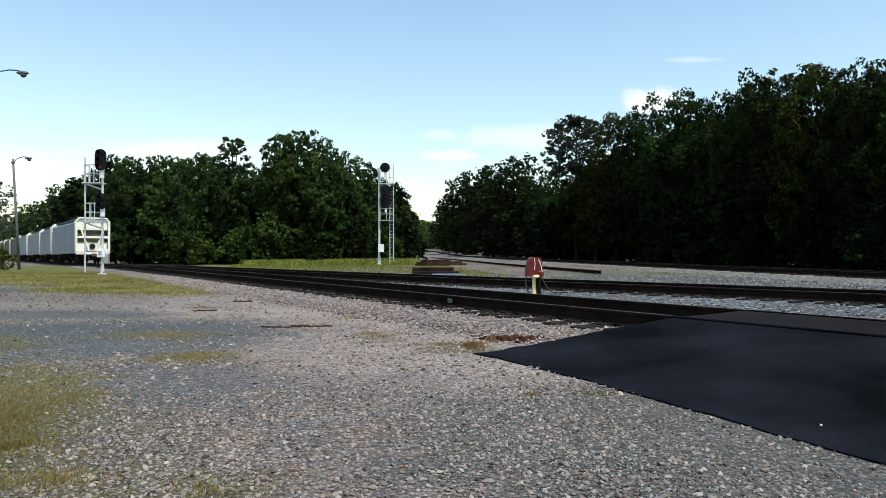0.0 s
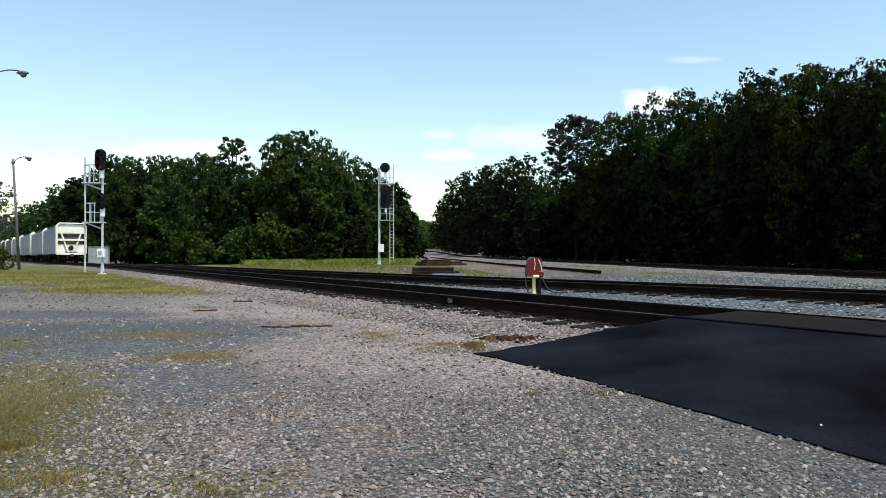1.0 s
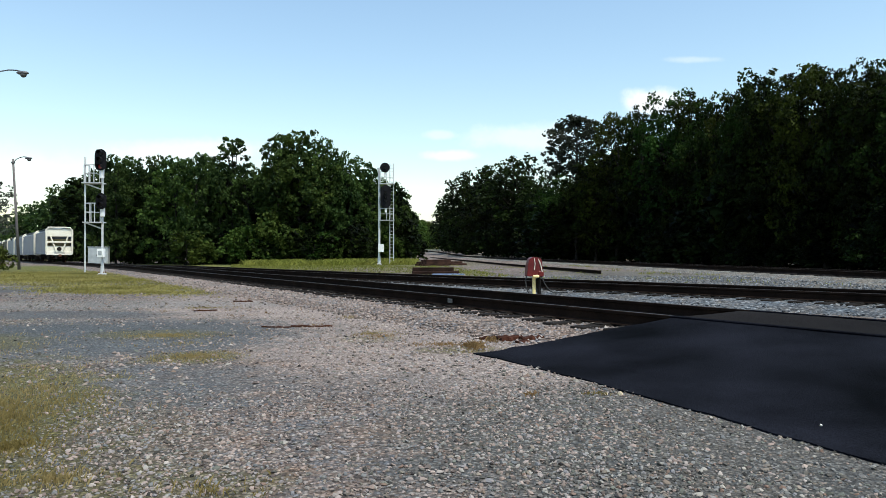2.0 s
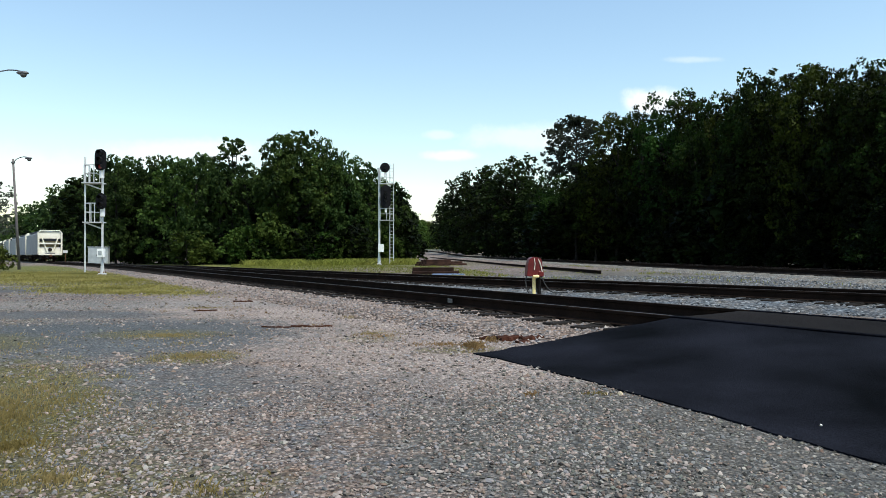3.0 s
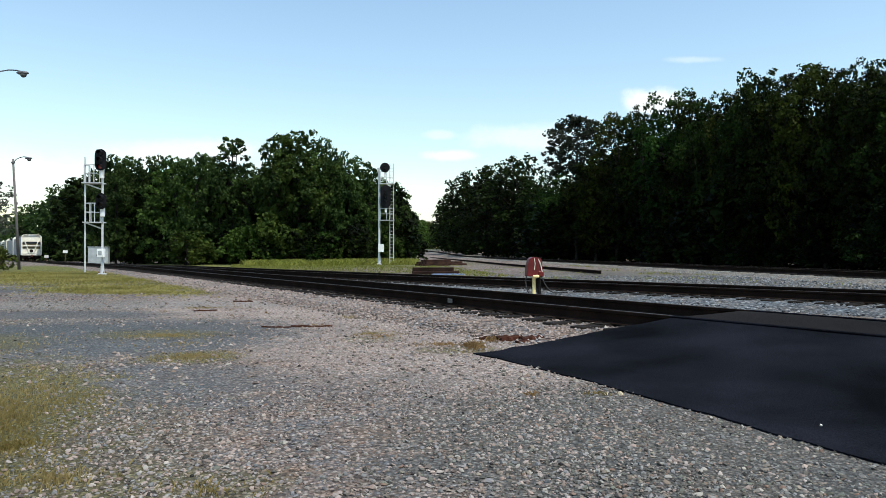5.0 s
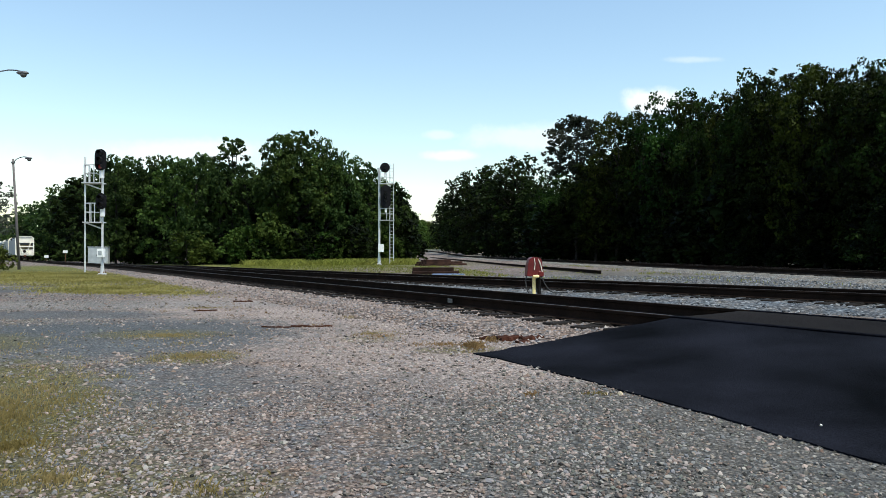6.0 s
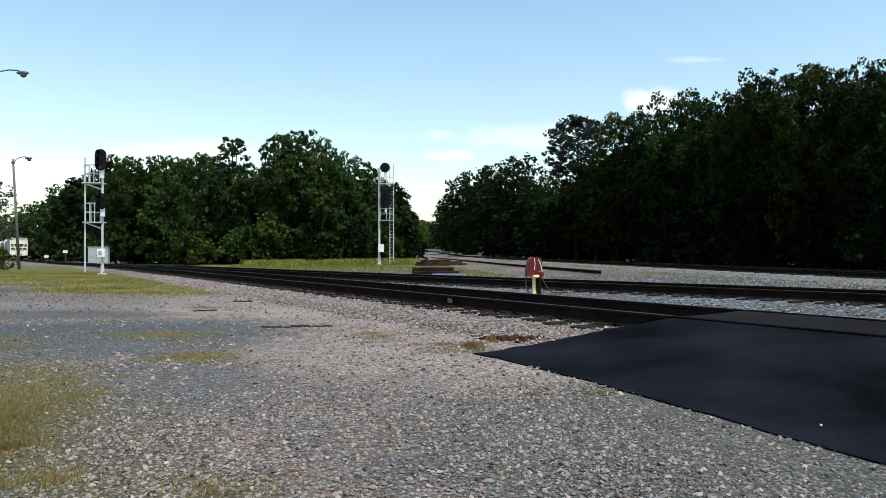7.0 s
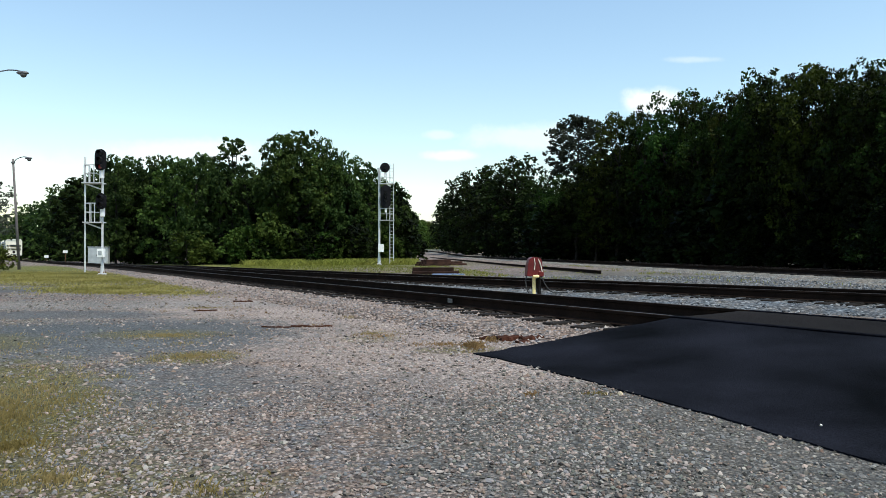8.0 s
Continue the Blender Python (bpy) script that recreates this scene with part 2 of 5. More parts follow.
GRASSY = [
    (-14.0, 27.2, 7.0, 4.6, -32, GREEN, 0.92, 1.0),
    (-18.0, 34.0, 9.0, 6.0, -40, GREEN, 0.92, 0.7),
    (-9.3, 19.6, 2.8, 1.2, -32, GREEN, 0.9, 0.9),
    (-7.5, 18.6, 1.8, 0.75, -22, GREEN, 0.9, 0.9),
    (-9.4, 21.2, 3.6, 1.9, -32, GREEN, 0.95, 0.7),
    (-27.0, 42.0, 8.0, 6.0, -40, GREEN, 0.85, 0.8),
    (1.2, 38.0, 1.5, 5.0, 4, GREEN, 0.85, 0.8),
    (-2.5, 7.1, 0.5, 0.55, 0, STRAW, 0.7, 0.9),
    (-3.7, 9.1, 0.9, 0.6, 0, STRAW, 0.5, 1.4),
    (-3.15, 4.6, 0.95, 2.6, 24, STRAW, 0.85, 1.9),
    (-1.5, 3.1, 0.9, 0.35, 0, STRAW, 0.6, 1.2),
    (-5.6, 7.6, 1.1, 1.6, 0, STRAW, 0.6, 1.1),
    (0.2, 7.6, 0.5, 0.35, 0, STRAW, 0.7, 0.9),
    (-0.9, 8.6, 0.45, 0.4, 0, STRAW, 0.5, 1.0)]
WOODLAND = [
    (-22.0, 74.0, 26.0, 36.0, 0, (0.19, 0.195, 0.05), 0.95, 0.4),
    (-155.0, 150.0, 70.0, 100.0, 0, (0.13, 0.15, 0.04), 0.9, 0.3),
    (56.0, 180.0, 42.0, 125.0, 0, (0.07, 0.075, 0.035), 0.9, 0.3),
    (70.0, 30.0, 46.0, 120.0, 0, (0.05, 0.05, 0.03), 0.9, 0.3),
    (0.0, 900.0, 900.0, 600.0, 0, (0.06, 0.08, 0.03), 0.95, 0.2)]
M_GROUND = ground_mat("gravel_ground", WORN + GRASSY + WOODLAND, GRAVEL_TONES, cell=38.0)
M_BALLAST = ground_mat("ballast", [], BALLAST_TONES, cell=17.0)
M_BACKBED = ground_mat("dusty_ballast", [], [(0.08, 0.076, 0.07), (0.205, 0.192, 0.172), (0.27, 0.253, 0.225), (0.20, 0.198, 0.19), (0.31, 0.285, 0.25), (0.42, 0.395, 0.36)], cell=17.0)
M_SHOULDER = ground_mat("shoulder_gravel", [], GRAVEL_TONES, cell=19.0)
M_STONE = stone_mat("gravel_stones", [(0.03, 0.028, 0.028), (0.205, 0.155, 0.13), (0.285, 0.22, 0.188), (0.168, 0.165, 0.172), (0.335, 0.265, 0.226), (0.10, 0.082, 0.073), (0.37, 0.32, 0.285)])
M_GREYSTONE = stone_mat("grey_gravel_stones", [(0.024, 0.023, 0.021), (0.115, 0.105, 0.090), (0.170, 0.165, 0.155), (0.110, 0.114, 0.118), (0.235, 0.195, 0.155), (0.06, 0.055, 0.048), (0.145, 0.15, 0.125), (0.17, 0.11, 0.083), (0.19, 0.185, 0.175), (0.31, 0.28, 0.24)])
M_BALLAST_STONE = stone_mat("ballast_stones", [tuple(0.9 * c for c in t) for t in BALLAST_TONES])
M_ASPHALT = mat("asphalt", (0.0012, 0.0014, 0.002), (0.0092, 0.0099, 0.0142), 0.8, 90, 0.95, bump=0.5, spread=0.28, grit=0.6, spec=0.03)
M_ASPHALT_OLD = mat("old_asphalt", (0.007, 0.0065, 0.0066), (0.0135, 0.012, 0.0118), 0.9, 60, 0.95, bump=0.4, grit=0.35, spec=0.03)
M_RAIL = mat("rusty_rail", (0.010, 0.007, 0.0055), (0.020, 0.0125, 0.0095), 3, 40, 0.9, 0.0, bump=0.25, spec=0.03)
M_HEAD = mat("polished_rail_head", (0.03, 0.028, 0.026), (0.05, 0.047, 0.045), 2, 60, 0.6, 0.0, bump=0.05, spec=0.15)
M_TIE = mat("creosoted_tie", (0.006, 0.005, 0.0045), (0.018, 0.0145, 0.012), 4, 25, 0.9, bump=0.5, random_tone=0.4, spec=0.1)
M_OLDTIE = mat("weathered_tie", (0.014, 0.008, 0.006), (0.042, 0.022, 0.016), 3, 25, 0.9, bump=0.5, random_tone=0.4, spec=0.1)
M_BARK = mat("bark", (0.008, 0.0065, 0.0055), (0.022, 0.018, 0.015), 3, 14, 0.95, bump=0.8)
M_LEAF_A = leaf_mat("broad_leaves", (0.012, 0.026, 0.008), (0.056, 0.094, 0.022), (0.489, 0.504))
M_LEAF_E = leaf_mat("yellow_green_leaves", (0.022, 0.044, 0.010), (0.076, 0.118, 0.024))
# the next five leaf colours carry the wood's shade in them
M_LEAF_B = leaf_mat("shaded_dark_leaves", (0.0025, 0.005, 0.001), (0.030, 0.046, 0.007))
M_LEAF_F = leaf_mat("shaded_green_leaves", (0.0025, 0.006, 0.0015), (0.028, 0.056, 0.009))
M_LEAF_H = leaf_mat("shaded_distant_leaves", (0.002, 0.004, 0.001), (0.021, 0.032, 0.006))
M_LEAF_G = leaf_mat("shaded_black_leaves", (0.002, 0.004, 0.001), (0.014, 0.024, 0.004))
M_LEAF_D = leaf_mat("shaded_olive_leaves", (0.003, 0.0055, 0.0015), (0.050, 0.066, 0.009))
M_LEAF_C = leaf_mat("bush_and_hazed_leaves", (0.022, 0.045, 0.008), (0.075, 0.108, 0.02))
M_LEAF_THIN = leaf_mat("thin_grey_green_leaves", (0.05, 0.06, 0.045), (0.11, 0.12, 0.09), (0.5, 0.5))
M_LEAF_HEDGE = leaf_mat("olive_hedge_leaves", (0.045, 0.058, 0.012), (0.095, 0.108, 0.022), (0.5, 0.5))
M_NEEDLE = leaf_mat("pine_needles", (0.014, 0.018, 0.012), (0.034, 0.038, 0.026))
M_GRASS = leaf_mat("grass_blades", (0.16, 0.122, 0.04), (0.34, 0.26, 0.12), (0.5, 0.5))
M_DRYWEED = leaf_mat("golden_dry_weed", (0.15, 0.085, 0.035), (0.29, 0.19, 0.085), (0.5, 0.5))
M_YELLOWGRASS = leaf_mat("yellow_green_grass_blades", (0.165, 0.148, 0.04), (0.26, 0.225, 0.075), (0.5, 0.5))
M_GREENGRASS = leaf_mat("green_grass_blades", (0.15, 0.165, 0.03), (0.22, 0.22, 0.05), (0.5, 0.5))
# pale wagon paint: blue-grey puts shade on the sides, cream puts sun on the ends
M_SHADED_SIDE = mat("white_paint_in_blue_shade", (0.155, 0.19, 0.245), (0.205, 0.245, 0.305), 0.5, 12, 0.55, bump=0.05, grit=0.07, spec=0.25)
M_DARKPAINT = mat("weathered_brown_grey_paint", (0.075, 0.068, 0.066), (0.125, 0.115, 0.11), 0.7, 12, 0.7, bump=0.05, grit=0.15, spec=0.2)
M_CREAM = mat("sun_warmed_white", (0.70, 0.67, 0.55), (0.80, 0.77, 0.66), 0.9, 10, 0.55, bump=0.06, grit=0.1)
M_GREYROOF = mat("galvanised_grating", (0.12, 0.135, 0.15), (0.19, 0.205, 0.22), 2, 30, 0.6, 0.3, bump=0.1)
M_BLACK = mat("black_underframe", (0.010, 0.009, 0.0085), (0.022, 0.019, 0.017), 2, 20, 0.85, bump=0.2, spec=0.05)
M_RUST = mat("rusty_steel", (0.10, 0.045, 0.025), (0.19, 0.085, 0.045), 3, 25, 0.85, 0.1, bump=0.3)
# end paint made yellower and darker, the overhang's shade put into the colour
M_SLOPE_SHADE = mat("slope_sheet_shade_tint", (0.55, 0.47, 0.27), (0.72, 0.63, 0.38), 1.2, 14, 0.6, bump=0.08, grit=0.15)
M_MAST = mat("aluminium_paint", (0.52, 0.53, 0.54), (0.66, 0.66, 0.65), 2, 30, 0.42, 0.35, bump=0.05, grit=0.1)
M_SIGNAL = mat("black_signal_paint", (0.006, 0.006, 0.007), (0.012, 0.012, 0.014), 3, 40, 0.7, bump=0.05, spec=0.1)
M_LENSDARK = mat("unlit_lens", (0.01, 0.008, 0.008), (0.02, 0.016, 0.015), 8, 50, 0.3, bump=0.0, spec=0.2)
M_LENSRED = glow_mat("lit_red_lens", (0.10, 0.006, 0.008), 0.22)
M_BOXWHITE = mat("white_enamel", (0.76, 0.76, 0.74), (0.84, 0.84, 0.82), 3, 30, 0.45, bump=0.03, grit=0.06)
M_CABINET = mat("grey_case_paint", (0.34, 0.37, 0.38), (0.46, 0.48, 0.49), 1.5, 25, 0.5, 0.3, bump=0.05, grit=0.1)
M_CONCRETE = mat("concrete", (0.36, 0.35, 0.33), (0.48, 0.46, 0.43), 3, 40, 0.9, bump=0.3)
M_PALESTONE = mat("pale_sandstone", (0.38, 0.31, 0.20), (0.50, 0.42, 0.29), 20, 90, 0.9, bump=0.4)
M_RED = mat("red_enamel", (0.075, 0.003, 0.003), (0.14, 0.007, 0.006), 4, 30, 0.45, bump=0.08, grit=0.15)
M_YELLOW = mat("yellow_post_paint", (0.86, 0.67, 0.28), (0.90, 0.75, 0.38), 5, 40, 0.5, bump=0.05, grit=0.12)
M_HOSE = mat("black_rubber_hose", (0.012, 0.012, 0.012), (0.03, 0.03, 0.03), 6, 40, 0.6, bump=0.1)
M_POLE = mat("weathered_pole_wood", (0.085, 0.075, 0.072), (0.15, 0.135, 0.13), 2, 18, 0.9, bump=0.5)
M_STEELGREY = mat("lamp_arm_steel", (0.10, 0.10, 0.105), (0.17, 0.17, 0.175), 3, 30, 0.5, 0.4, bump=0.05)
M_LAMPGLASS = mat("lamp_lens", (0.05, 0.05, 0.05), (0.10, 0.10, 0.095), 5, 40, 0.2, bump=0.0)
M_BLUE = mat("blue_tarp_strip", (0.16, 0.24, 0.42), (0.24, 0.33, 0.52), 4, 20, 0.5)
M_WOODOLD = mat("rotten_wood", (0.022, 0.010, 0.007), (0.062, 0.024, 0.015), 6, 40, 0.95, bump=0.6, spec=0.05)


# ---- mesh helpers ----
def xf(bm, verts, m):
    bmesh.ops.transform(bm, matrix=m, verts=verts)


def add_box(bm, x0, x1, y0, y1, z0, z1, bev=0.0, m=None):
    r = bmesh.ops.create_cube(bm, size=1.0)
    vs = r["verts"]
    xf(bm, vs, Matrix.LocRotScale(((x0 + x1) / 2, (y0 + y1) / 2, (z0 + z1) / 2), None, (x1 - x0, y1 - y0, z1 - z0)))
    if bev:
        es = list({e for v in vs for e in v.link_edges})
        rb = bmesh.ops.bevel(bm, geom=es, offset=bev, segments=1, affect="EDGES", profile=0.5)
        vs = list({v for f in rb["faces"] for v in f.verts} | {v for v in vs if v.is_valid})
    if m is not None:
        xf(bm, vs, m)
    return vs


def add_rod(bm, a, b, r0, r1=None, seg=8, caps=True):
    a, b = Vector(a), Vector(b)
    d = b - a
    res = bmesh.ops.create_cone(bm, cap_ends=caps, cap_tris=False, segments=seg, radius1=r0, radius2=r0 if r1 is None else r1, depth=d.length)
    xf(bm, res["verts"], Matrix.Translation((a + b) / 2) @ d.to_track_quat("Z", "Y").to_matrix().to_4x4())
    return res["verts"]


def add_tube(bm, pts, r, seg=6):
    for a, b in zip(pts, pts[1:]):
        add_rod(bm, a, b, r, seg=seg)


def part(name, bm, material, parent=None, label="", smooth=False, m=None):
    me = bpy.data.meshes.new(name)
    bm.to_mesh(me)
    bm.free()
    me.materials.append(material)
    if smooth:
        for p in me.polygons:
            p.use_smooth = True
    ob = new(name, me)
    if parent is not None:
        ob.parent = parent
    if m is not None:
        ob.matrix_basis = m
    if label:
        ob["label"] = label
    return ob


def mesh_object(name, verts, faces, material, parent=None):
    me = bpy.data.meshes.new(name)
    me.from_pydata([tuple(v) for v in verts], [], [tuple(f) for f in faces])
    me.materials.append(material)
    ob = new(name, me)
    if parent is not None:
        ob.parent = parent
    return ob


def fast_mesh(name, verts, quads, material):
    """A mesh from numpy arrays of points and quads (or triangles)."""
    k = quads.shape[1]
    me = bpy.data.meshes.new(name)
    me.vertices.add(len(verts))
    me.vertices.foreach_set("co", np.ascontiguousarray(verts, dtype=np.float32).ravel())
    me.loops.add(quads.size)
    me.loops.foreach_set("vertex_index", np.ascontiguousarray(quads, dtype=np.int32).ravel())
    me.polygons.add(len(quads))
    me.polygons.foreach_set("loop_start", np.arange(0, quads.size, k, dtype=np.int32))
    me.update(calc_edges=True)
    me.shade_flat()
    me.materials.append(material)
    return me


def thing(name, label, category, m=None, group="", kind=""):
    ob = new(name)
    if m is not None:
        ob.matrix_basis = m
    return tagged(ob, label, category, group, kind)


# ---- lie of the land: n runs across the tracks, v along them ----
NX, NY = 0.844, 0.537
RAIL_TOP, TIE_TOP, GAUGE = 0.30, 0.125, 1.435
HALF = GAUGE / 2 + 0.036


def nv(n, v, z=0.0):
    return Vector((n * NX - v * NY, n * NY + v * NX, z))


def fall(x, y):
    """How far the land drops away down the main line, past the signal mast, and climbs (less than nothing) along the back track."""
    n, v = x * NX + y * NY, -x * NY + y * NX
    up = min(1.0, max(0.0, (n - 40.0) / 40.0))
    climb = up * float(np.interp(y, [140, 170, 200, 260, 330, 450, 700, 2000], [0, 0.12, 0.40, 1.25, 2.2, 3.7, 5.5, 8.0]))
    side = min(1.0, max(0.0, (34.0 - n) / 20.0))
    return float(np.interp(v, [44, 60, 80, 110, 140, 190, 420], [0, 0.11, 0.30, 0.42, 0.52, 0.68, 1.1])) * side * side * (3 - 2 * side) - climb


def ground_z(x, y):
    d = math.hypot(x, y)
    z = 0.018 * noise.noise(Vector((x * 0.5, y * 0.5, 0.3))) + 0.05 * noise.noise(Vector((x * 0.12, y * 0.12, 4.0)))
    return z * min(1.0, 12.0 / (d + 1)) - 0.01 - fall(x, y)


def build_ground():
    xs = np.sinh(np.linspace(-6.2, 6.2, 150)) * 9.0
    ys = np.sinh(np.linspace(-5.9, 6.3, 170)) * 9.0 + 8.0
    verts = [(x, y, ground_z(x, y)) for y in ys for x in xs]
    w = len(xs)
    faces = [(j * w + i, j * w + i + 1, (j + 1) * w + i + 1, (j + 1) * w + i) for j in range(len(ys) - 1) for i in range(w - 1)]
    ob = mesh_object("ground", verts, faces, M_GROUND)
    tagged(ob, "tan and grey crushed-stone yard with grassy patches", "ground", kind="structure")
    for p in ob.data.polygons:
        p.use_smooth = True


def smooth_path(points, step=0.5):
    """Points every step metres along a smooth curve through the given plan points."""
    p = [Vector((*q, 0)) for q in points]
    p = [2 * p[0] - p[1]] + p + [2 * p[-1] - p[-2]]
    dense = []
    for a, b, c, d in zip(p, p[1:], p[2:], p[3:]):
        k = max(4, int((c - b).length / 0.5))
        for i in range(k):
            t = i / k
            dense.append(0.5 * ((2 * b) + (c - a) * t + (2 * a - 5 * b + 4 * c - d) * t * t + (3 * b - a - 3 * c + d) * t ** 3))
    dense.append(p[-2])
    s = np.concatenate([[0], np.cumsum([(b - a).length for a, b in zip(dense, dense[1:])])])
    at = np.arange(0, s[-1], step)
    return [Vector((float(np.interp(u, s, [q.x for q in dense])), float(np.interp(u, s, [q.y for q in dense])), 0)) for u in at]


def normals(path):
    out = []
    for i in range(len(path)):
        d = (path[min(i + 1, len(path) - 1)] - path[max(i - 1, 0)]).normalized()
        out.append(Vector((-d.y, d.x, 0)))
    return out


def sweep(path, profile, closed=True):
    """A profile of (offset to the left, height) carried along a path."""
    ns = normals(path)
    k = len(profile)
    verts = [p + n * o + Vector((0, 0, h)) for p, n in zip(path, ns) for o, h in profile]
    faces = []
    for i in range(len(path) - 1):
        for j in range(k if closed else k - 1):
            a, b = i * k + j, i * k + (j + 1) % k
            faces.append((a, b, b + k, a + k))
    if closed:
        faces += [tuple(range(k))[::-1], tuple((len(path) - 1) * k + j for j in range(k))]
    return verts, faces


def rail_profile(off, top=RAIL_TOP):
    b = top - 0.172
    pts = [(-0.07, 0), (0.07, 0), (0.07, 0.012), (0.012, 0.032), (0.009, 0.125), (0.036, 0.135), (0.036, 0.165), (0.028, 0.172),
           (-0.028, 0.172), (-0.036, 0.165), (-0.036, 0.135), (-0.009, 0.125), (-0.012, 0.032), (-0.07, 0.012)]
    return [(off + o, b + h) for o, h in pts]


def on_crossing(p):
    n, v = p.x * NX + p.y * NY, -p.x * NY + p.y * NX
    return -9 < v < 5.3 and 6.0 < n < 8.8


def tie_mesh():
    bm = bmesh.new()
    add_box(bm, -1.3, 1.3, -0.115, 0.115, -0.18, 0.0, 0.012)
    for s in (-1, 1):
        add_box(bm, s * (HALF) - 0.17, s * (HALF) + 0.17, -0.09, 0.09, 0.0005, 0.014)
    me = bpy.data.meshes.new("tie")
    bm.to_mesh(me)
    bm.free()
    me.materials.append(M_TIE)
    return me


TIE_MESH = tie_mesh()


def build_track(name, label, points, rail_rise=0.0, width=2.6, bed_mat=None):
    track = thing(name, label, "railway track", kind="structure")
    path = smooth_path(points)
    for p in path:
        p.z = -fall(p.x, p.y)
    for side in (-1, 1):
        v, f = sweep(path, rail_profile(side * HALF, RAIL_TOP + rail_rise))
        r = mesh_object("rail", v, f, M_RAIL, track)
        r.data.materials.append(M_HEAD)
        r.data.materials.append(M_ASPHALT)
        k = 14
        for i, poly in enumerate(r.data.polygons):
            # rail coloured asphalt-black on the crossing, painting the shaded flangeway groove
            if i < (len(path) - 1) * k and on_crossing(path[i // k]):
                poly.material_index = 2
            elif i < (len(path) - 1) * k and i % k == 7:
                poly.material_index = 1
    rnd = random.Random(name)
    for i, (p, n) in enumerate(zip(path, normals(path))):
        if i >= 300:
            break
        o = new("tie", TIE_MESH)
        o.parent = track
        a = math.degrees(math.atan2(n.y, n.x)) + rnd.uniform(-1.5, 1.5)
        o.matrix_basis = pose(p.x + n.x * rnd.uniform(-0.06, 0.06), p.y + n.y * rnd.uniform(-0.06, 0.06), p.z + TIE_TOP + rail_rise + rnd.uniform(-0.008, 0.004), 0, 0, a)
    prof = [(-width, -0.06), (-width + 0.75, 0.06 + rail_rise), (-1.35, 0.092 + rail_rise), (0, 0.10 + rail_rise), (1.35, 0.092 + rail_rise), (width - 0.75, 0.06 + rail_rise), (width, -0.06)]
    v, f = sweep(path, prof, closed=False)
    v = [q + Vector((0, 0, 0.02 * noise.noise(q * 1.7))) for q in v]
    bed = mesh_object("ballast_bed", v, f, bed_mat or M_BALLAST)
    tagged(bed, "bed of grey crushed stone under a railway track", "ballast", kind="structure")
    return path


T_MAIN = [tuple(nv(7.4, v).xy) for v in (-16, 0, 15, 30, 42, 52)] + [(-35.0, 70.3), (-44.5, 83.8), (-57.5, 103.3), (-69.3, 120.0), (-96.0, 158.0), (-152.0, 238.0), (-230.0, 340.0)]
T_SIDE = [(25.0, -6.5), (16.5, 3.5), (8.0, 13.5), (-2.25, 25.0), (-12.1, 37.0), (-19.5, 45.8), (-24.3, 52.4)]
T_BACK = [(19.6, -20.0), (18.0, 0.0), (16.0, 26.0), (13.3, 62.0), (10.0, 110.0), (5.5, 165.0), (-2.0, 260.0), (-22.0, 450.0)]


def build_asphalt():
    """The asphalt apron of a level crossing: it ramps up to the near rail, fills between the rails and ends past the far one."""
    def slab(name, n0, n1, z0, z1, material, label, wob=0.0, skirt=False):
        bm = bmesh.new()
        cols, rows = 16, 110
        v0, v1 = -9.0, 5.6
        grid = []
        for j in range(rows + 1):
            v = v0 + (v1 - v0) * j / rows
            line = []
            for i in range(cols + 1):
                t = i / cols
                edge = n0 - (0.14 * (5.91 - v) if wob else 0.0)
                n = edge + (n1 - edge) * t
                vv = v
                if i == 0 and wob:
                    n += 0.6 * wob * noise.noise(Vector((v * 2.3, 0, 7))) + 0.7 * wob * noise.noise(Vector((v * 9, 3, 7))) + 0.4 * wob * noise.noise(Vector((v * 23, 3, 7)))
                if j == rows:
                    vv += 0.05 * noise.noise(Vector((n * 3, 1, 2))) + 0.06 * noise.noise(Vector((n * 11, 1, 2)))
                    vv += 0.31 - 0.2 * (n - 4.19) if wob else 0.13 * (n - 6.75) - 0.19
                z = z0 + (z1 - z0) * (0.85 * t + 0.15 * t * t * (3 - 2 * t)) + 0.006 * noise.noise(Vector((n * 1.3, v * 1.3, 5)))
                q = nv(n, vv, z)
                if wob and t < 0.5:
                    q.z = max(q.z, ground_z(q.x, q.y) + 0.012)
                line.append(bm.verts.new(q))
            grid.append(line)
        for j in range(rows):
            for i in range(cols):
                bm.faces.new((grid[j][i], grid[j][i + 1], grid[j + 1][i + 1], grid[j + 1][i]))
        rim = [g[0] for g in grid] + grid[-1][1:] + [g[-1] for g in reversed(grid[:-1])] + list(reversed(grid[0][1:-1]))
        low = [bm.verts.new(v.co + Vector((0, 0, -0.2))) for v in rim]
        for i in range(len(rim)):
            k = (i + 1) % len(rim)
            bm.faces.new((rim[i], rim[k], low[k], low[i]))
        bmesh.ops.recalc_face_normals(bm, faces=bm.faces[:])
        ob = part(name, bm, material, smooth=False)
        return tagged(ob, label, "asphalt", kind="structure")
    slab("pavement_apron", 4.19, 7.4 - HALF - 0.05, -0.01, 0.280, M_ASPHALT, "fresh black asphalt ramp up to a level crossing", 0.04)
    slab("pavement_middle", 7.4 - HALF + 0.10, 7.4 + HALF - 0.10, 0.285, 0.288, M_ASPHALT_OLD, "worn dark asphalt between the rails of a crossing")
    slab("pavement_far", 7.4 + HALF + 0.05, 7.4 + HALF + 0.30, 0.286, 0.26, M_ASPHALT_OLD, "worn asphalt lip past the far rail of a crossing", 0.0)


build_ground()


MAIN_PATH = build_track("track_1", "straight main line with rusty rails and dark timber ties", T_MAIN, bed_mat=M_SHOULDER)
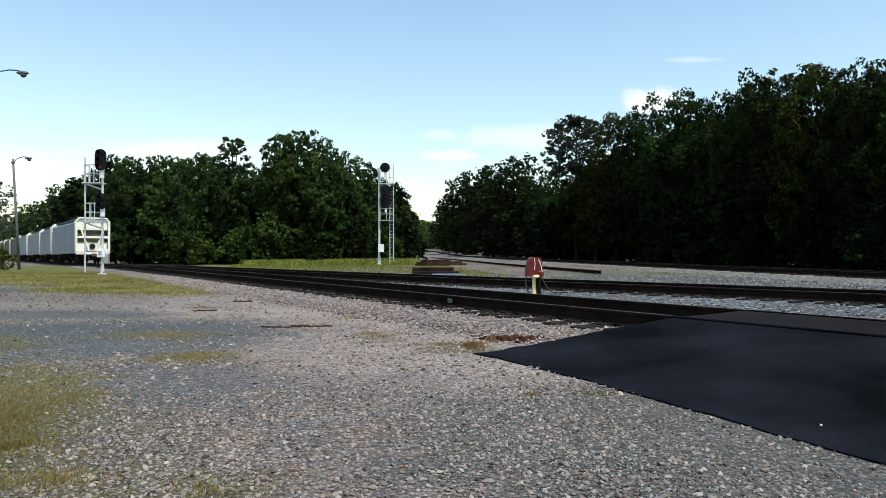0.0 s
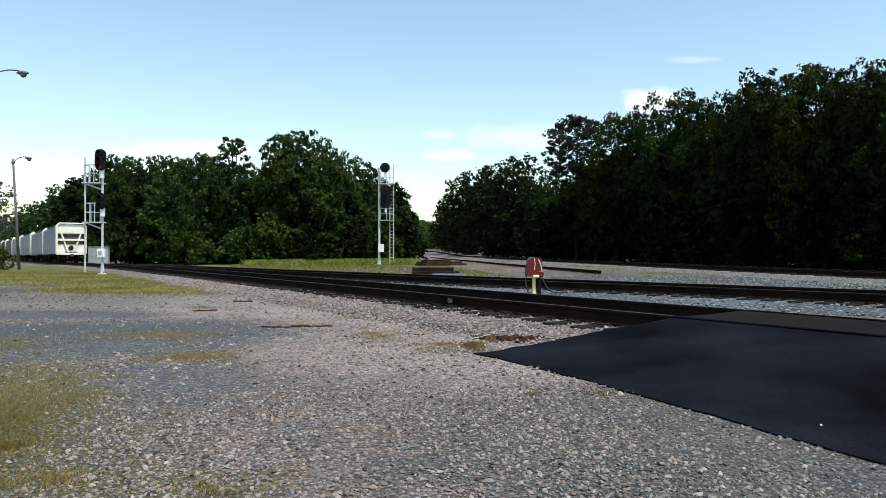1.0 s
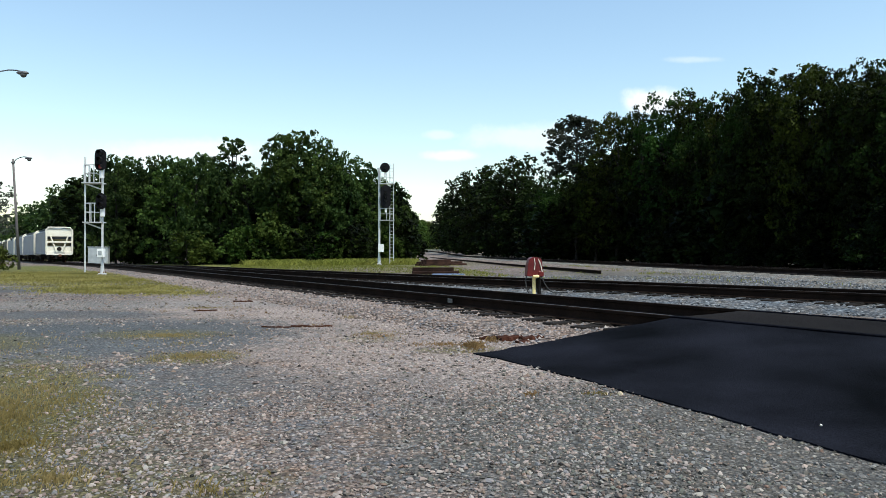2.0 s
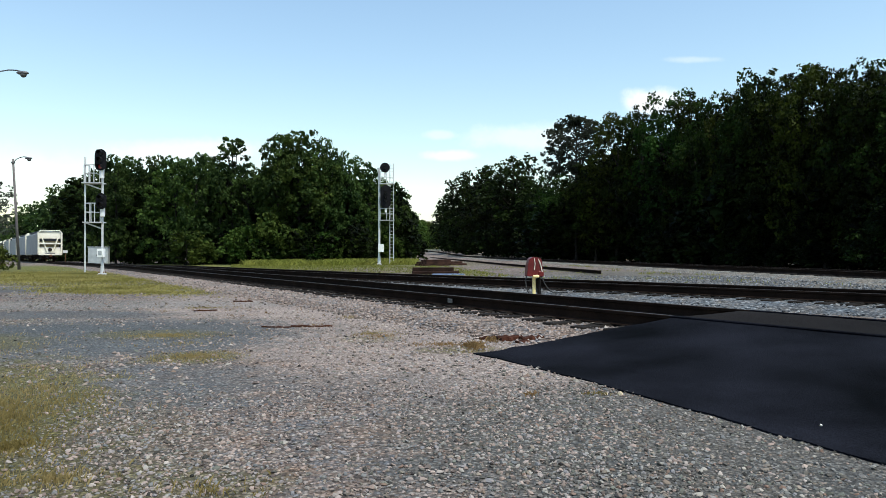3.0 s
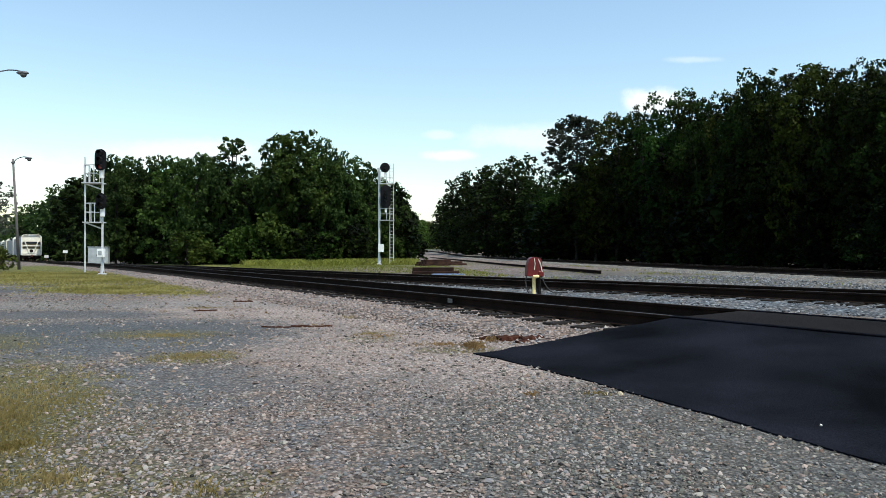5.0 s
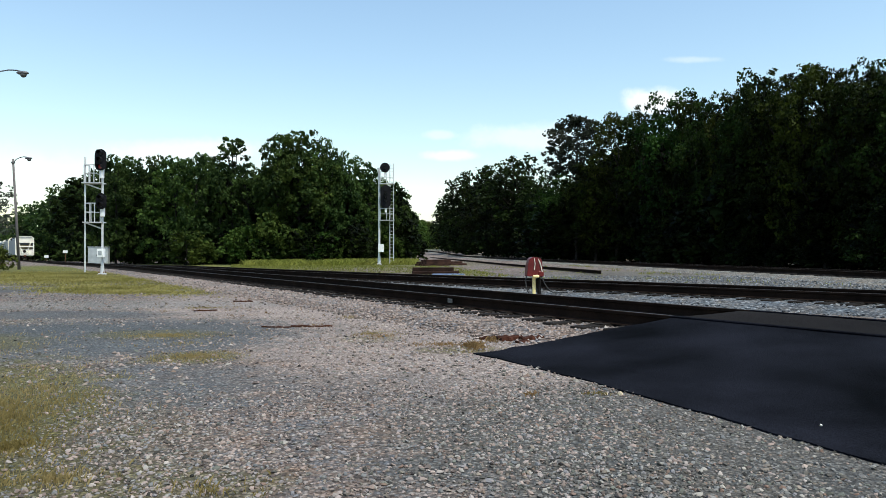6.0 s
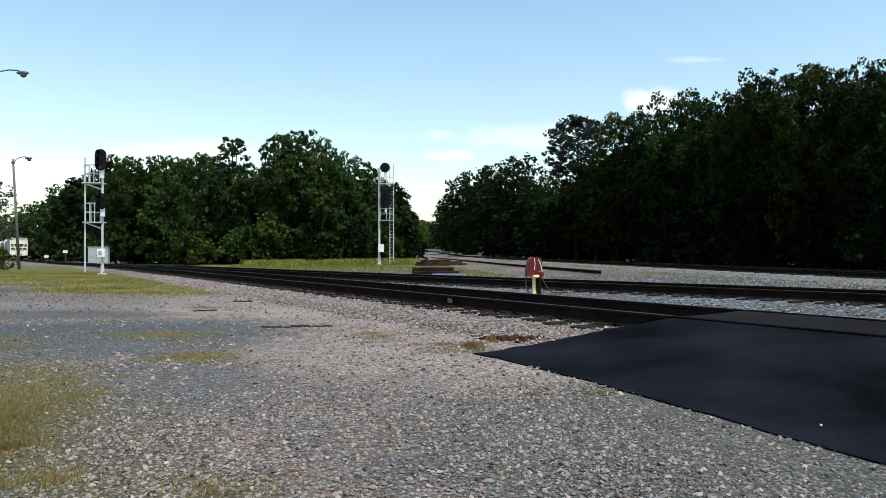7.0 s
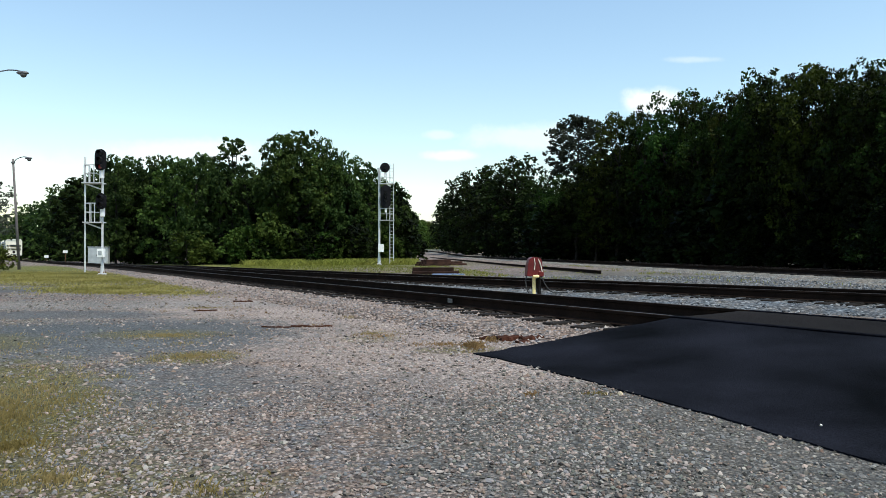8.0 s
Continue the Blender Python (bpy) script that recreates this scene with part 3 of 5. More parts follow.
build_track("track_2", "diverging side track with rusty rails and dark ties", T_SIDE, rail_rise=0.0)
build_track("track_3", "back track along the foot of the trees", T_BACK, rail_rise=0.05, bed_mat=M_BACKBED)
build_asphalt()


def joint_bar(v):
    """A grey bolted joint bar on the near rail of the main line."""
    c = nv(7.4 - HALF - 0.045, v, RAIL_TOP - 0.09)
    bm = bmesh.new()
    add_box(bm, -0.3, 0.3, -0.012, 0.012, -0.045, 0.045, 0.008)
    for x in (-0.21, -0.07, 0.07, 0.21):
        add_rod(bm, (x, -0.03, 0), (x, 0.0, 0), 0.016, seg=6)
    bar = part("joint_bar", bm, M_STEELGREY, bpy.data.objects["track_1"], "grey bolted joint bar", m=pose(c.x, c.y, c.z, 0, 0, 122.5))
    bar.scale = (0.2, 1, 0.8)


joint_bar(10.15)


# ---- trees ----
def unit(a):
    return a / np.linalg.norm(a, axis=1, keepdims=True)


def leaf_sprays(rs, centres, radii, per, size, corners=5):
    """Sprays of leaves, uneven in outline, domed over many small clumps; they lie like roof tiles, out and up."""
    n = len(centres) * per
    c, r = np.repeat(centres, per, axis=0), np.repeat(radii, per, axis=0)[:, None]
    d = unit(rs.normal(size=(n, 3)) + np.array([0, 0, 0.35]))
    pos = c + d * r * np.array([1, 1, 0.72]) * rs.uniform(0.45, 1.05, (n, 1))
    out = unit(d * 0.8 + rs.normal(size=(n, 3)) * 0.45 + np.array([0, 0, 0.55]))
    a = unit(np.cross(out, rs.normal(size=(n, 3))))
    b = np.cross(out, a)
    s = size * rs.uniform(0.6, 1.35, (n, 1))
    ring = []
    for k in range(corners):
        w = k * 2 * math.pi / corners + rs.uniform(-0.35, 0.35, (n, 1))
        q = s * rs.uniform(0.55, 1.2, (n, 1))
        ring.append(pos + a * np.cos(w) * q * 1.05 + b * np.sin(w) * q * 0.88 - out * q * 0.25 * (k % 2))
    return np.stack(ring, axis=1).reshape(-1, 3)


def bough_clumps(rs, c, rad, clump, dense):
    """Centres and sizes of the clumps of leaves that cover one bough, thicker above than below."""
    area = rad[0] * rad[1] * 9.0
    k = max(5, int(dense * area / (clump * clump * 3.0)))
    d = unit(rs.normal(size=(k, 3)) + np.array([0, 0, 0.3]))
    cc = np.array([c]) + d * np.array([rad]) * rs.uniform(0.72, 1.12, (k, 1))
    return cc, clump * rs.uniform(0.55, 1.3, k)


def crown_mesh(sprays, leaf, corners=5):
    v = np.concatenate(sprays)
    return fast_mesh("crown", v, np.arange(len(v), dtype=np.int32).reshape(-1, corners), leaf)


def make_tree(name, label, seed, height, radius, lobes, clump, dense, size, leaf, low=0.12, category="tree", trunk_r=None, per=11, tips=2, corners=5, boughs=(0.17, 0.22, 0.3, 0.36, 0.4)):
    """A tapered trunk with limbs, and a crown of boughs of uneven size, each covered with clumps of leaves."""
    rs = np.random.RandomState(seed)
    rnd = random.Random(seed)
    t = thing(name, label, category)
    bm = bmesh.new()
    tr = trunk_r or height * 0.014 + 0.04
    pts = [Vector((0, 0, -0.1))]
    for i in range(1, 6):
        pts.append(Vector((rnd.uniform(-0.03, 0.03) * height * i / 5, rnd.uniform(-0.03, 0.03) * height * i / 5, height * 0.86 * i / 5)))
    for i, (a, b) in enumerate(zip(pts, pts[1:])):
        add_rod(bm, a, b, tr * (1 - i * 0.17), tr * (1 - (i + 1) * 0.17), 7, caps=False)
    sprays = []
    for i in range(lobes):
        h = low + (0.95 - low) * ((i + rnd.random()) / lobes) ** 0.9
        u = (h - low) / (1 - low)
        env = radius * (math.sin(math.pi * min(1, max(0.0, u * 0.78 + 0.2))) ** 0.7)
        a = i * 2.39996 + rnd.uniform(-0.7, 0.7)
        rr = env * math.sqrt(rnd.uniform(0.3, 1.0)) * rnd.uniform(0.8, 1.12)
        c = Vector((rr * math.cos(a), rr * math.sin(a), h * height))
        q = radius * rnd.choice(boughs) * (0.6 if u > 0.85 else 1)
        rad = (q * rnd.uniform(0.9, 1.3), q * rnd.uniform(0.9, 1.3), q * rnd.uniform(0.5, 0.8))
        cc, cr = bough_clumps(rs, c, rad, clump, dense)
        sprays.append(leaf_sprays(rs, cc, cr, per, size, corners))
        # leafy shoots that stand out of the bough
        if tips:
            way = unit(rs.normal(size=(tips, 3)) + np.array([0, 0, 0.6]))
            end = np.array([c]) + way * np.array([rad]) * rs.uniform(1.05, 1.3, (tips, 1))
            sprays.append(leaf_sprays(rs, end, clump * rs.uniform(0.35, 0.7, tips), max(5, per // 2), size * 0.85, corners))
        if i % 2 == 0:
            hh = max(0.05, h * 0.8 - 0.06) * height
            k = min(4, int(hh / (height * 0.86) * 5))
            root = pts[k].lerp(pts[k + 1], min(1, hh / (height * 0.86) * 5 - k))
            mid = root.lerp(c, 0.55) + Vector((0, 0, -0.04 * height))
            add_rod(bm, root, mid, tr * 0.34, tr * 0.2, 5, caps=False)
            add_rod(bm, mid, c, tr * 0.2, tr * 0.05, 5, caps=False)
    part("trunk", bm, M_BARK, t, "grey-brown bark", smooth=True)
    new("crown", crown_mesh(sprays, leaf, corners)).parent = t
    return t


def make_pine(name, label, seed, height, radius, leaf):
    """A tall bare trunk under a broad rounded crown, thin enough for the sky to show through its lower boughs."""
    rs = np.random.RandomState(seed)
    rnd = random.Random(seed)
    t = thing(name, label, "tree")
    bm = bmesh.new()
    add_rod(bm, (0, 0, -0.1), (0.1, 0.1, height * 0.97), height * 0.016 + 0.04, 0.05, 8, caps=False)
    sprays = []
    for i in range(44):
        u = (i + rnd.random()) / 44
        env = radius * math.sqrt(max(0.05, 1 - (1.75 * (u - 0.42)) ** 2))
        a = i * 2.4 + rnd.uniform(-0.4, 0.4)
        rr = env * math.sqrt(rnd.uniform(0.1, 1.0))
        c = Vector((rr * math.cos(a), rr * math.sin(a), (0.57 + 0.41 * u) * height))
        add_rod(bm, (0.05, 0.05, c.z - 0.9), c, 0.07, 0.02, 5, caps=False)
        q = radius * rnd.uniform(0.15, 0.27)
        cc, cr = bough_clumps(rs, c, (q * 1.3, q * 1.3, q * 0.55), 0.42, 0.75)
        sprays.append(leaf_sprays(rs, cc, cr, 11, 0.17))
    part("trunk", bm, M_BARK, t, "dark scaly bark", smooth=True)
    new("crown", crown_mesh(sprays, leaf)).parent = t
    return t


def plant(protos, spots, group):
    """Set the first spot of each kind with the built tree itself and the rest with copies. spots: (kind, x, y, height factor, width factor, turn)"""
    used, stand = set(), []
    line = np.array([(p.x, p.y) for p in MAIN_PATH])
    for kind, x, y, s, wide, turn in spots:
        clear = 2.6 + (2.2 if kind in ("bush", "shrub", "thicket") else 3.6) * wide
        if np.sqrt(((line - np.array([x, y])) ** 2).sum(1)).min() < clear:
            continue
        if any((x - cx) ** 2 + (y - cy) ** 2 < 34 for cx, cy in ((-41.9, 86.0), (-39.5, 81.0), (-60.0, 112.0), (-75.8, 135.0), (-73.0, 129.0), (-71.0, 125.0))):
            continue
        m = pose(x, y, ground_z(x, y), 0, 0, turn)
        if kind not in used:
            used.add(kind)
            ob = protos[kind]
            ob.matrix_basis = m
        else:
            ob = copy_thing(protos[kind], m)
        ob.scale = (wide, wide, s)
        tagged(ob, group=group)
        stand.append((ob, kind, x, y, turn))
    for kind in protos:
        if kind not in used:
            for o in list(protos[kind].children_recursive) + [protos[kind]]:
                bpy.data.objects.remove(o)
    return stand


def build_trees():
    rnd = random.Random(11)
    P, H = {}, {}
    BIG = (0.24, 0.32, 0.42, 0.5)

    def kind(key, name, label, seed, height, radius, lobes, clump, dense, size, leaf, low, **kw):
        P[key] = make_tree(name, label, seed, height, radius, lobes, clump, dense, size, leaf, low, **kw)
        crown = next(c for c in P[key].children if c.name.startswith("crown"))
        H[key] = max(v.co.z for v in crown.data.vertices)
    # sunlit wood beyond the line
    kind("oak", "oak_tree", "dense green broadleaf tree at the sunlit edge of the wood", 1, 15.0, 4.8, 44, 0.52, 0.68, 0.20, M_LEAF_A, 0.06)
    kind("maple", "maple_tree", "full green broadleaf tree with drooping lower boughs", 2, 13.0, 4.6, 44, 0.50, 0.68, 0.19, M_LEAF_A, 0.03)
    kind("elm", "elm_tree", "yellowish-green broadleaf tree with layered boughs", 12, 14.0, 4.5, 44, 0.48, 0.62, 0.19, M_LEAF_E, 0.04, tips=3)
    # shaded wood behind the back track; its shade is also in the leaf colours
    kind("gum", "gum_tree", "tall broadleaf tree in the shaded wood, leaves darkened as shade", 3, 15.0, 3.6, 32, 0.44, 0.8, 0.14, M_LEAF_B, 0.12, tips=4, boughs=BIG)
    kind("ash", "ash_tree", "rounded broadleaf tree in the shaded wood, green leaves darkened as shade", 4, 13.0, 3.5, 32, 0.42, 0.8, 0.135, M_LEAF_F, 0.12, tips=4, boughs=BIG)
    kind("poplar", "poplar_tree", "broadleaf tree, leaves blackened as shade with olive clumps as sun", 14, 14.0, 3.5, 32, 0.44, 0.8, 0.14, M_LEAF_D, 0.12, tips=4, boughs=BIG)
    # deeper rows; near-black inner leaves paint the dark interior of the wood
    kind("inner", "wood_tree", "tree standing deeper in the wood, leaves blackened as shade", 7, 14.0, 4.8, 40, 0.8, 0.75, 0.48, M_LEAF_G, 0.05, per=5, tips=0, corners=4)
    kind("far", "far_tree", "distant broadleaf tree, leaves darkened as shade", 8, 16.0, 5.6, 44, 0.8, 0.7, 0.30, M_LEAF_H, 0.04, per=7, corners=4)
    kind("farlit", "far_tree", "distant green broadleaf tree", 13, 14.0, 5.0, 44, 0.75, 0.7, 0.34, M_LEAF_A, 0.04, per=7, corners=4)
    # the paler bush leaves put distance haze into this tree's colour
    kind("farhazed", "far_tree", "far tree where the line runs out of sight, leaves paled as haze", 15, 14.0, 5.0, 40, 0.8, 0.7, 0.36, M_LEAF_C, 0.04, per=7, corners=4)
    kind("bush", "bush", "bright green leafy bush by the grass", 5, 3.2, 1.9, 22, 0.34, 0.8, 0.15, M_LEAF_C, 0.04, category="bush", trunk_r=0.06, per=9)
    # near-black leaves paint deep shade along the foot of the wood
    kind("shrub", "shrub", "undergrowth shrub, leaves blackened as shade", 6, 4.5, 2.8, 22, 0.5, 0.65, 0.27, M_LEAF_G, 0.03, category="bush", trunk_r=0.07, per=5, corners=4)
    kind("thicket", "shrub", "undergrowth shrub beside the back track, leaves blackened as shade", 16, 4.5, 2.8, 26, 0.32, 0.7, 0.11, M_LEAF_G, 0.03, category="bush", trunk_r=0.07, per=10, corners=4)

    R = {k: {"oak": 4.8, "maple": 4.6, "elm": 4.5, "gum": 3.6, "ash": 3.5, "poplar": 3.5, "inner": 4.8, "far": 5.6, "farlit": 5.0, "farhazed": 5.0, "bush": 1.9, "shrub": 2.8, "thicket": 2.8}[k] for k in P}

    turn_of = itertools.cycle((0, 1, 2, 1, 0, 2, 2, 0, 1))

    def row(tops, front, inner, shrubs):
        """tops: x, y, height and half width of each tree at the edge."""
        spots = []
        for X, Y, top, half in tops:
            d = Y
            k = front[next(turn_of)] if d < 135 else ("far" if "poplar" in front else "farhazed" if X > -20 and d > 190 else "farlit")
            spots.append((k, X, Y, top / H[k], min(max(half / R[k], 0.6 * top / H[k]), 1.5 * top / H[k]), rnd.uniform(0, 360)))
            for r in range(inner):
                away = Vector((X, Y)).normalized() * (6.0 + 5.5 * r)
                side = Vector((away.y, -away.x)).normalized() * rnd.uniform(-3.0, 3.0)
                k = "inner" if d < 135 else "farhazed" if -20 < X < 0 and "poplar" not in front else "far"
                f = top * (rnd.uniform(0.74, 0.88) if "poplar" in front else rnd.uniform(0.8, 0.93)) / H[k]
                spots.append((k, X + away.x + side.x, Y + away.y + side.y, f, max(f, 0.95) if half > 3.0 or "poplar" in front else half / R[k], rnd.uniform(0, 360)))
            for r in range(shrubs):
                k = "shrub" if rnd.random() < 0.7 or "poplar" in front else "bush"
                f = rnd.uniform(0.5, 1.0) * (1.0 if d < 135 else 1.8)
                if d > 125 and -20 < X < 0 and "poplar" not in front:
                    continue
                if d > 135 or ("poplar" not in front and not (-42.7 < X < -29.0 and Y < 94)):
                    spots.append((k, X + rnd.uniform(-3.5, 3.5), Y - rnd.uniform(1.8, 4.2), f, f, rnd.uniform(0, 360)))
        return spots

    # the woods, placed to fit the skyline in the camera's view: x, y, height of the top, half width
    sunny_edge = [(-42.1, 95.0, 14.8, 3.8), (-37.1, 93.0, 14.6, 3.7), (-30.2, 90.0, 14.1, 3.3), (-26.2, 88.0, 12.5, 3.1), (-42.6, 92.0, 14.3, 3.4), 
            (-37.2, 88.0, 13.6, 3.5), (-32.6, 86.0, 13.2, 3.4), (-29.5, 84.0, 13.3, 2.7), (-26.2, 83.0, 12.4, 3.1), (-22.6, 82.0, 11.7, 2.8), 
            (-18.7, 80.0, 14.7, 3.2), (-16.3, 80.0, 15.3, 4.2), (-13.5, 81.0, 14.4, 3.2), (-11.2, 84.0, 13.2, 2.9), (-9.0, 87.0, 11.7, 3.0), 
            (-7.4, 98.0, 11.0, 2.9)]
    down_the_line = [(-8.8, 130.0, 11.6, 2.6), (-12.2, 200.0, 16.6, 3.2), (-17.2, 330.0, 20.5, 3.6), (-57.5, 120.0, 16.9, 5.1), (-55.5, 112.0, 14.7, 4.7), 
            (-71.5, 141.5, 17.6, 5.6), (-77.5, 146.5, 17.2, 5.2), (-90.3, 165.0, 16.5, 6.1), (-120.0, 210.0, 17.7, 7.3), (-160.7, 270.0, 18.5, 8.7), (-203.8, 330.0, 18.2, 9.8), 
            (-247.5, 380.0, 22.0, 12.3), (-15.4, 480.0, 20.5, 6.0), (-9.2, 520.0, 21.0, 7.7), (-5.6, 570.0, 20.0, 6.5), (-14.4, 600.0, 24.0, 8.9)]
    shaded_edge = [(2.4, 330.0, 21.4, 6.5), (4.6, 270.0, 23.2, 7.4), (8.8, 215.0, 26.5, 8.5), (12.7, 180.0, 23.3, 8.0), (17.2, 160.0, 23.8, 8.3), 
            (20.5, 150.0, 18.0, 4.8), (20.2, 112.0, 13.0, 4.7), (22.1, 100.0, 12.6, 4.2), (14.9, 93.0, 11.6, 2.6), (16.6, 88.0, 10.3, 2.6), (18.6, 86.0, 10.6, 2.6), (20.7, 84.0, 17.9, 3.6), (22.4, 80.0, 18.0, 3.0),
            (23.5, 72.0, 17.9, 3.6), (24.3, 68.0, 16.7, 2.8), (24.5, 63.0, 15.5, 2.8), (24.5, 58.5, 14.8, 2.3), (24.2, 55.0, 15.4, 2.4),
            (24.6, 51.5, 14.7, 2.6), (24.8, 48.5, 14.1, 2.5), (25.2, 46.5, 13.7, 2.3), (25.6, 44.5, 12.6, 2.2), (25.8, 42.5, 12.9, 2.2), (25.8, 40.0, 12.3, 2.4),
            (25.7, 38.0, 11.3, 2.4), (25.5, 34.0, 10.1, 2.5), 
            (24.5, 29.0, 8.7, 2.5)]
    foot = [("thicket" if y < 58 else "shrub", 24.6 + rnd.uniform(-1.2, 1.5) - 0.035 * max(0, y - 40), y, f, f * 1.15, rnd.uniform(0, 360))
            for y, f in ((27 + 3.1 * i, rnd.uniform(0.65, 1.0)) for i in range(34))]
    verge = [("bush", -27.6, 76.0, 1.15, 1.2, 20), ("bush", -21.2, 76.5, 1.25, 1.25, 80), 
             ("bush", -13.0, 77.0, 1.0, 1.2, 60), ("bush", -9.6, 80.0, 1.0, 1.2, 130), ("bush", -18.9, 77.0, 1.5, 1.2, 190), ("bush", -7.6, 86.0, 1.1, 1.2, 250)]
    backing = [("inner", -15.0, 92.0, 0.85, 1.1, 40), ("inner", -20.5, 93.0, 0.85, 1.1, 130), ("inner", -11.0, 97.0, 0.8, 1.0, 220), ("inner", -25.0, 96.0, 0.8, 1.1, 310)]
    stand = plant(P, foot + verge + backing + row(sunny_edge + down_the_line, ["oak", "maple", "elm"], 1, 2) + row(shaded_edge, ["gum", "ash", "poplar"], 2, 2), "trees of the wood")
    pine = make_pine("pine_tree", "thin-crowned dark pine with gaps of sky", 9, 18.0, 3.9, M_NEEDLE)
    pine.matrix_basis = pose(18.9, 100.0, 0, 0, 0, 30)
    pine.scale = (1.2, 1.2, 1.13)
    sap = make_tree("sapling", "thin young tree standing above the wood", 21, 15.0, 2.0, 26, 0.32, 0.7, 0.17, M_LEAF_A, 0.5, per=8, tips=4)
    sap.matrix_basis = pose(-25.1, 84.0, 0)
    sap.scale = (1.03, 1.03, 1.03)
    thin = make_tree("thin_tree", "sparse grey-green tree with open twigs", 22, 11.5, 3.6, 36, 0.3, 0.22, 0.17, M_LEAF_THIN, 0.3, per=5, tips=5)
    thin.matrix_basis = pose(-64.5, 100.0, 0)
    hedge = make_tree("bush", "olive-green bush at the edge of the yard", 23, 1.95, 2.2, 34, 0.2, 0.9, 0.075, M_LEAF_HEDGE, 0.03, category="bush", trunk_r=0.05)
    hedge.matrix_basis = pose(-28.3, 41.5, -0.1)
    tall = [(ob, x, y, turn) for ob, kind, x, y, turn in stand if kind in ("gum", "ash", "poplar") and y < 90 or kind in ("oak", "maple", "elm") and -19 < x < -11 and y < 85]
    return tall + [(pine, 18.9, 100.0, 30)]


SWAYING = build_trees()


# ---- covered hopper wagons ----
CAR_LEN, CAR_PITCH, WHEEL_R = 17.6, 18.9, 0.457


def section(x, w, sill, eave, crown, k=7):
    """A cross-section of the wagon's body: side sheets, bowed roof."""
    pts = [(-w * 0.985, sill), (-w, sill + 0.25), (-w, eave)]
    for i in range(1, k):
        a = math.pi * i / k
        pts.append((-w * math.cos(a) * 0.985, eave + (crown - eave) * math.sin(a) ** 0.8))
    pts += [(w, eave), (w, sill + 0.25), (w * 0.985, sill)]
    return [Vector((x, y, z)) for y, z in pts]


def make_hopper(label, paint, body_label):
    car = thing("covered_hopper_wagon", label, "freight wagon", group="wagons of the departing train")
    # body: full section in the middle, cut back along the slope sheets at both ends
    bm = bmesh.new()
    rings = []
    stations = [(-8.15, 3.30), (-7.2, 2.55), (-6.2, 1.75), (-5.6, 1.28), (-3.0, 1.26), (0, 1.26), (3.0, 1.26), (5.6, 1.28), (6.2, 1.75), (7.2, 2.55), (8.15, 3.30)]
    for x, sill in stations:
        rings.append([bm.verts.new(p) for p in section(x, 1.53, sill, 3.95, 4.38)])
    for a, b in zip(rings, rings[1:]):
        for i in range(len(a)):
            j = (i + 1) % len(a)
            bm.faces.new((a[i], a[j], b[j], b[i]))
    bm.faces.new(list(reversed(rings[0])))
    bm.faces.new(rings[-1])
    bmesh.ops.recalc_face_normals(bm, faces=bm.faces[:])
    body = part("body", bm, paint, car, body_label)
    for x in (-5.6, -2.8, 0.0, 2.8, 5.6):
        for s in (-1, 1):
            bm = bmesh.new()
            add_box(bm, x - 0.035, x + 0.035, s * 1.535 - 0.008, s * 1.535 - 0.002, 1.5, 3.93)
            part("side_seam", bm, paint, body)
    # side sill that runs on under the slope sheets to the end platforms
    for s in (-1, 1):
        bm = bmesh.new()
        add_box(bm, -8.7, 8.7, s * 1.50 - 0.05, s * 1.50 + 0.05, 1.02, 1.27, 0.015)
        part("side_sill", bm, paint, car)
        for e in (-1, 1):
            bm = bmesh.new()
            add_box(bm, *sorted((e * 5.3, e * 8.66)), s * 1.515 - 0.022, s * 1.515 + 0.022, 1.24, 3.6)
            part("side_apron", bm, paint, car)
        bm = bmesh.new()
        add_box(bm, -8.5, 8.5, s * 1.52 - 0.04, s * 1.52 + 0.04, 3.93, 4.03, 0.015)
        part("top_chord", bm, paint, car)
    bm = bmesh.new()
    add_box(bm, -8.8, 8.8, -0.22, 0.22, 0.72, 1.06, 0.02)
    part("centre_sill", bm, M_BLACK, car, "black underframe")
    # hopper outlets below
    for x in (-4.2, 0.0, 4.2):
        bm = bmesh.new()
        top = [bm.verts.new((x + dx, dy, 1.30)) for dx, dy in ((-1.9, -1.35), (1.9, -1.35), (1.9, 1.35), (-1.9, 1.35))]
        low = [bm.verts.new((x + dx, dy, 0.42)) for dx, dy in ((-0.45, -0.55), (0.45, -0.55), (0.45, 0.55), (-0.45, 0.55))]
        for i in range(4):
            j = (i + 1) % 4
            bm.faces.new((top[i], low[i], low[j], top[j]))
        bm.faces.new(low)
        add_box(bm, x - 0.5, x + 0.5, -0.75, 0.75, 0.30, 0.42, 0.02)
        part("hopper_outlet", bm, M_BLACK, car)
    # running boards and hatches on the roof
    for s in (-1, 1):
        bm = bmesh.new()
        add_box(bm, -8.7, 8.7, s * 0.92 - 0.2, s * 0.92 + 0.2, 4.50, 4.55, 0.0)
        for i in range(13):
            x = -8.4 + i * 1.4
            add_box(bm, x - 0.03, x + 0.03, s * 0.92 - 0.2, s * 0.92 + 0.2, 4.16, 4.50)
        part("running_board", bm, M_GREYROOF, car, "galvanised roof walk")
    for i in range(6):
        bm = bmesh.new()
        x = -6.6 + i * 2.64
        add_box(bm, x - 1.1, x + 1.1, -0.36, 0.36, 4.36, 4.52, 0.04)
        part("hatch_cover", bm, paint, car)
    for e in (-1, 1):
        frame_bm = bmesh.new()
        x0, x1 = sorted((e * 8.68, e * 8.80))
        for s in (-1, 1):
            add_box(frame_bm, x0, x1, s * 1.46 - 0.085, s * 1.46 + 0.085, 1.02, 4.28, 0.02)
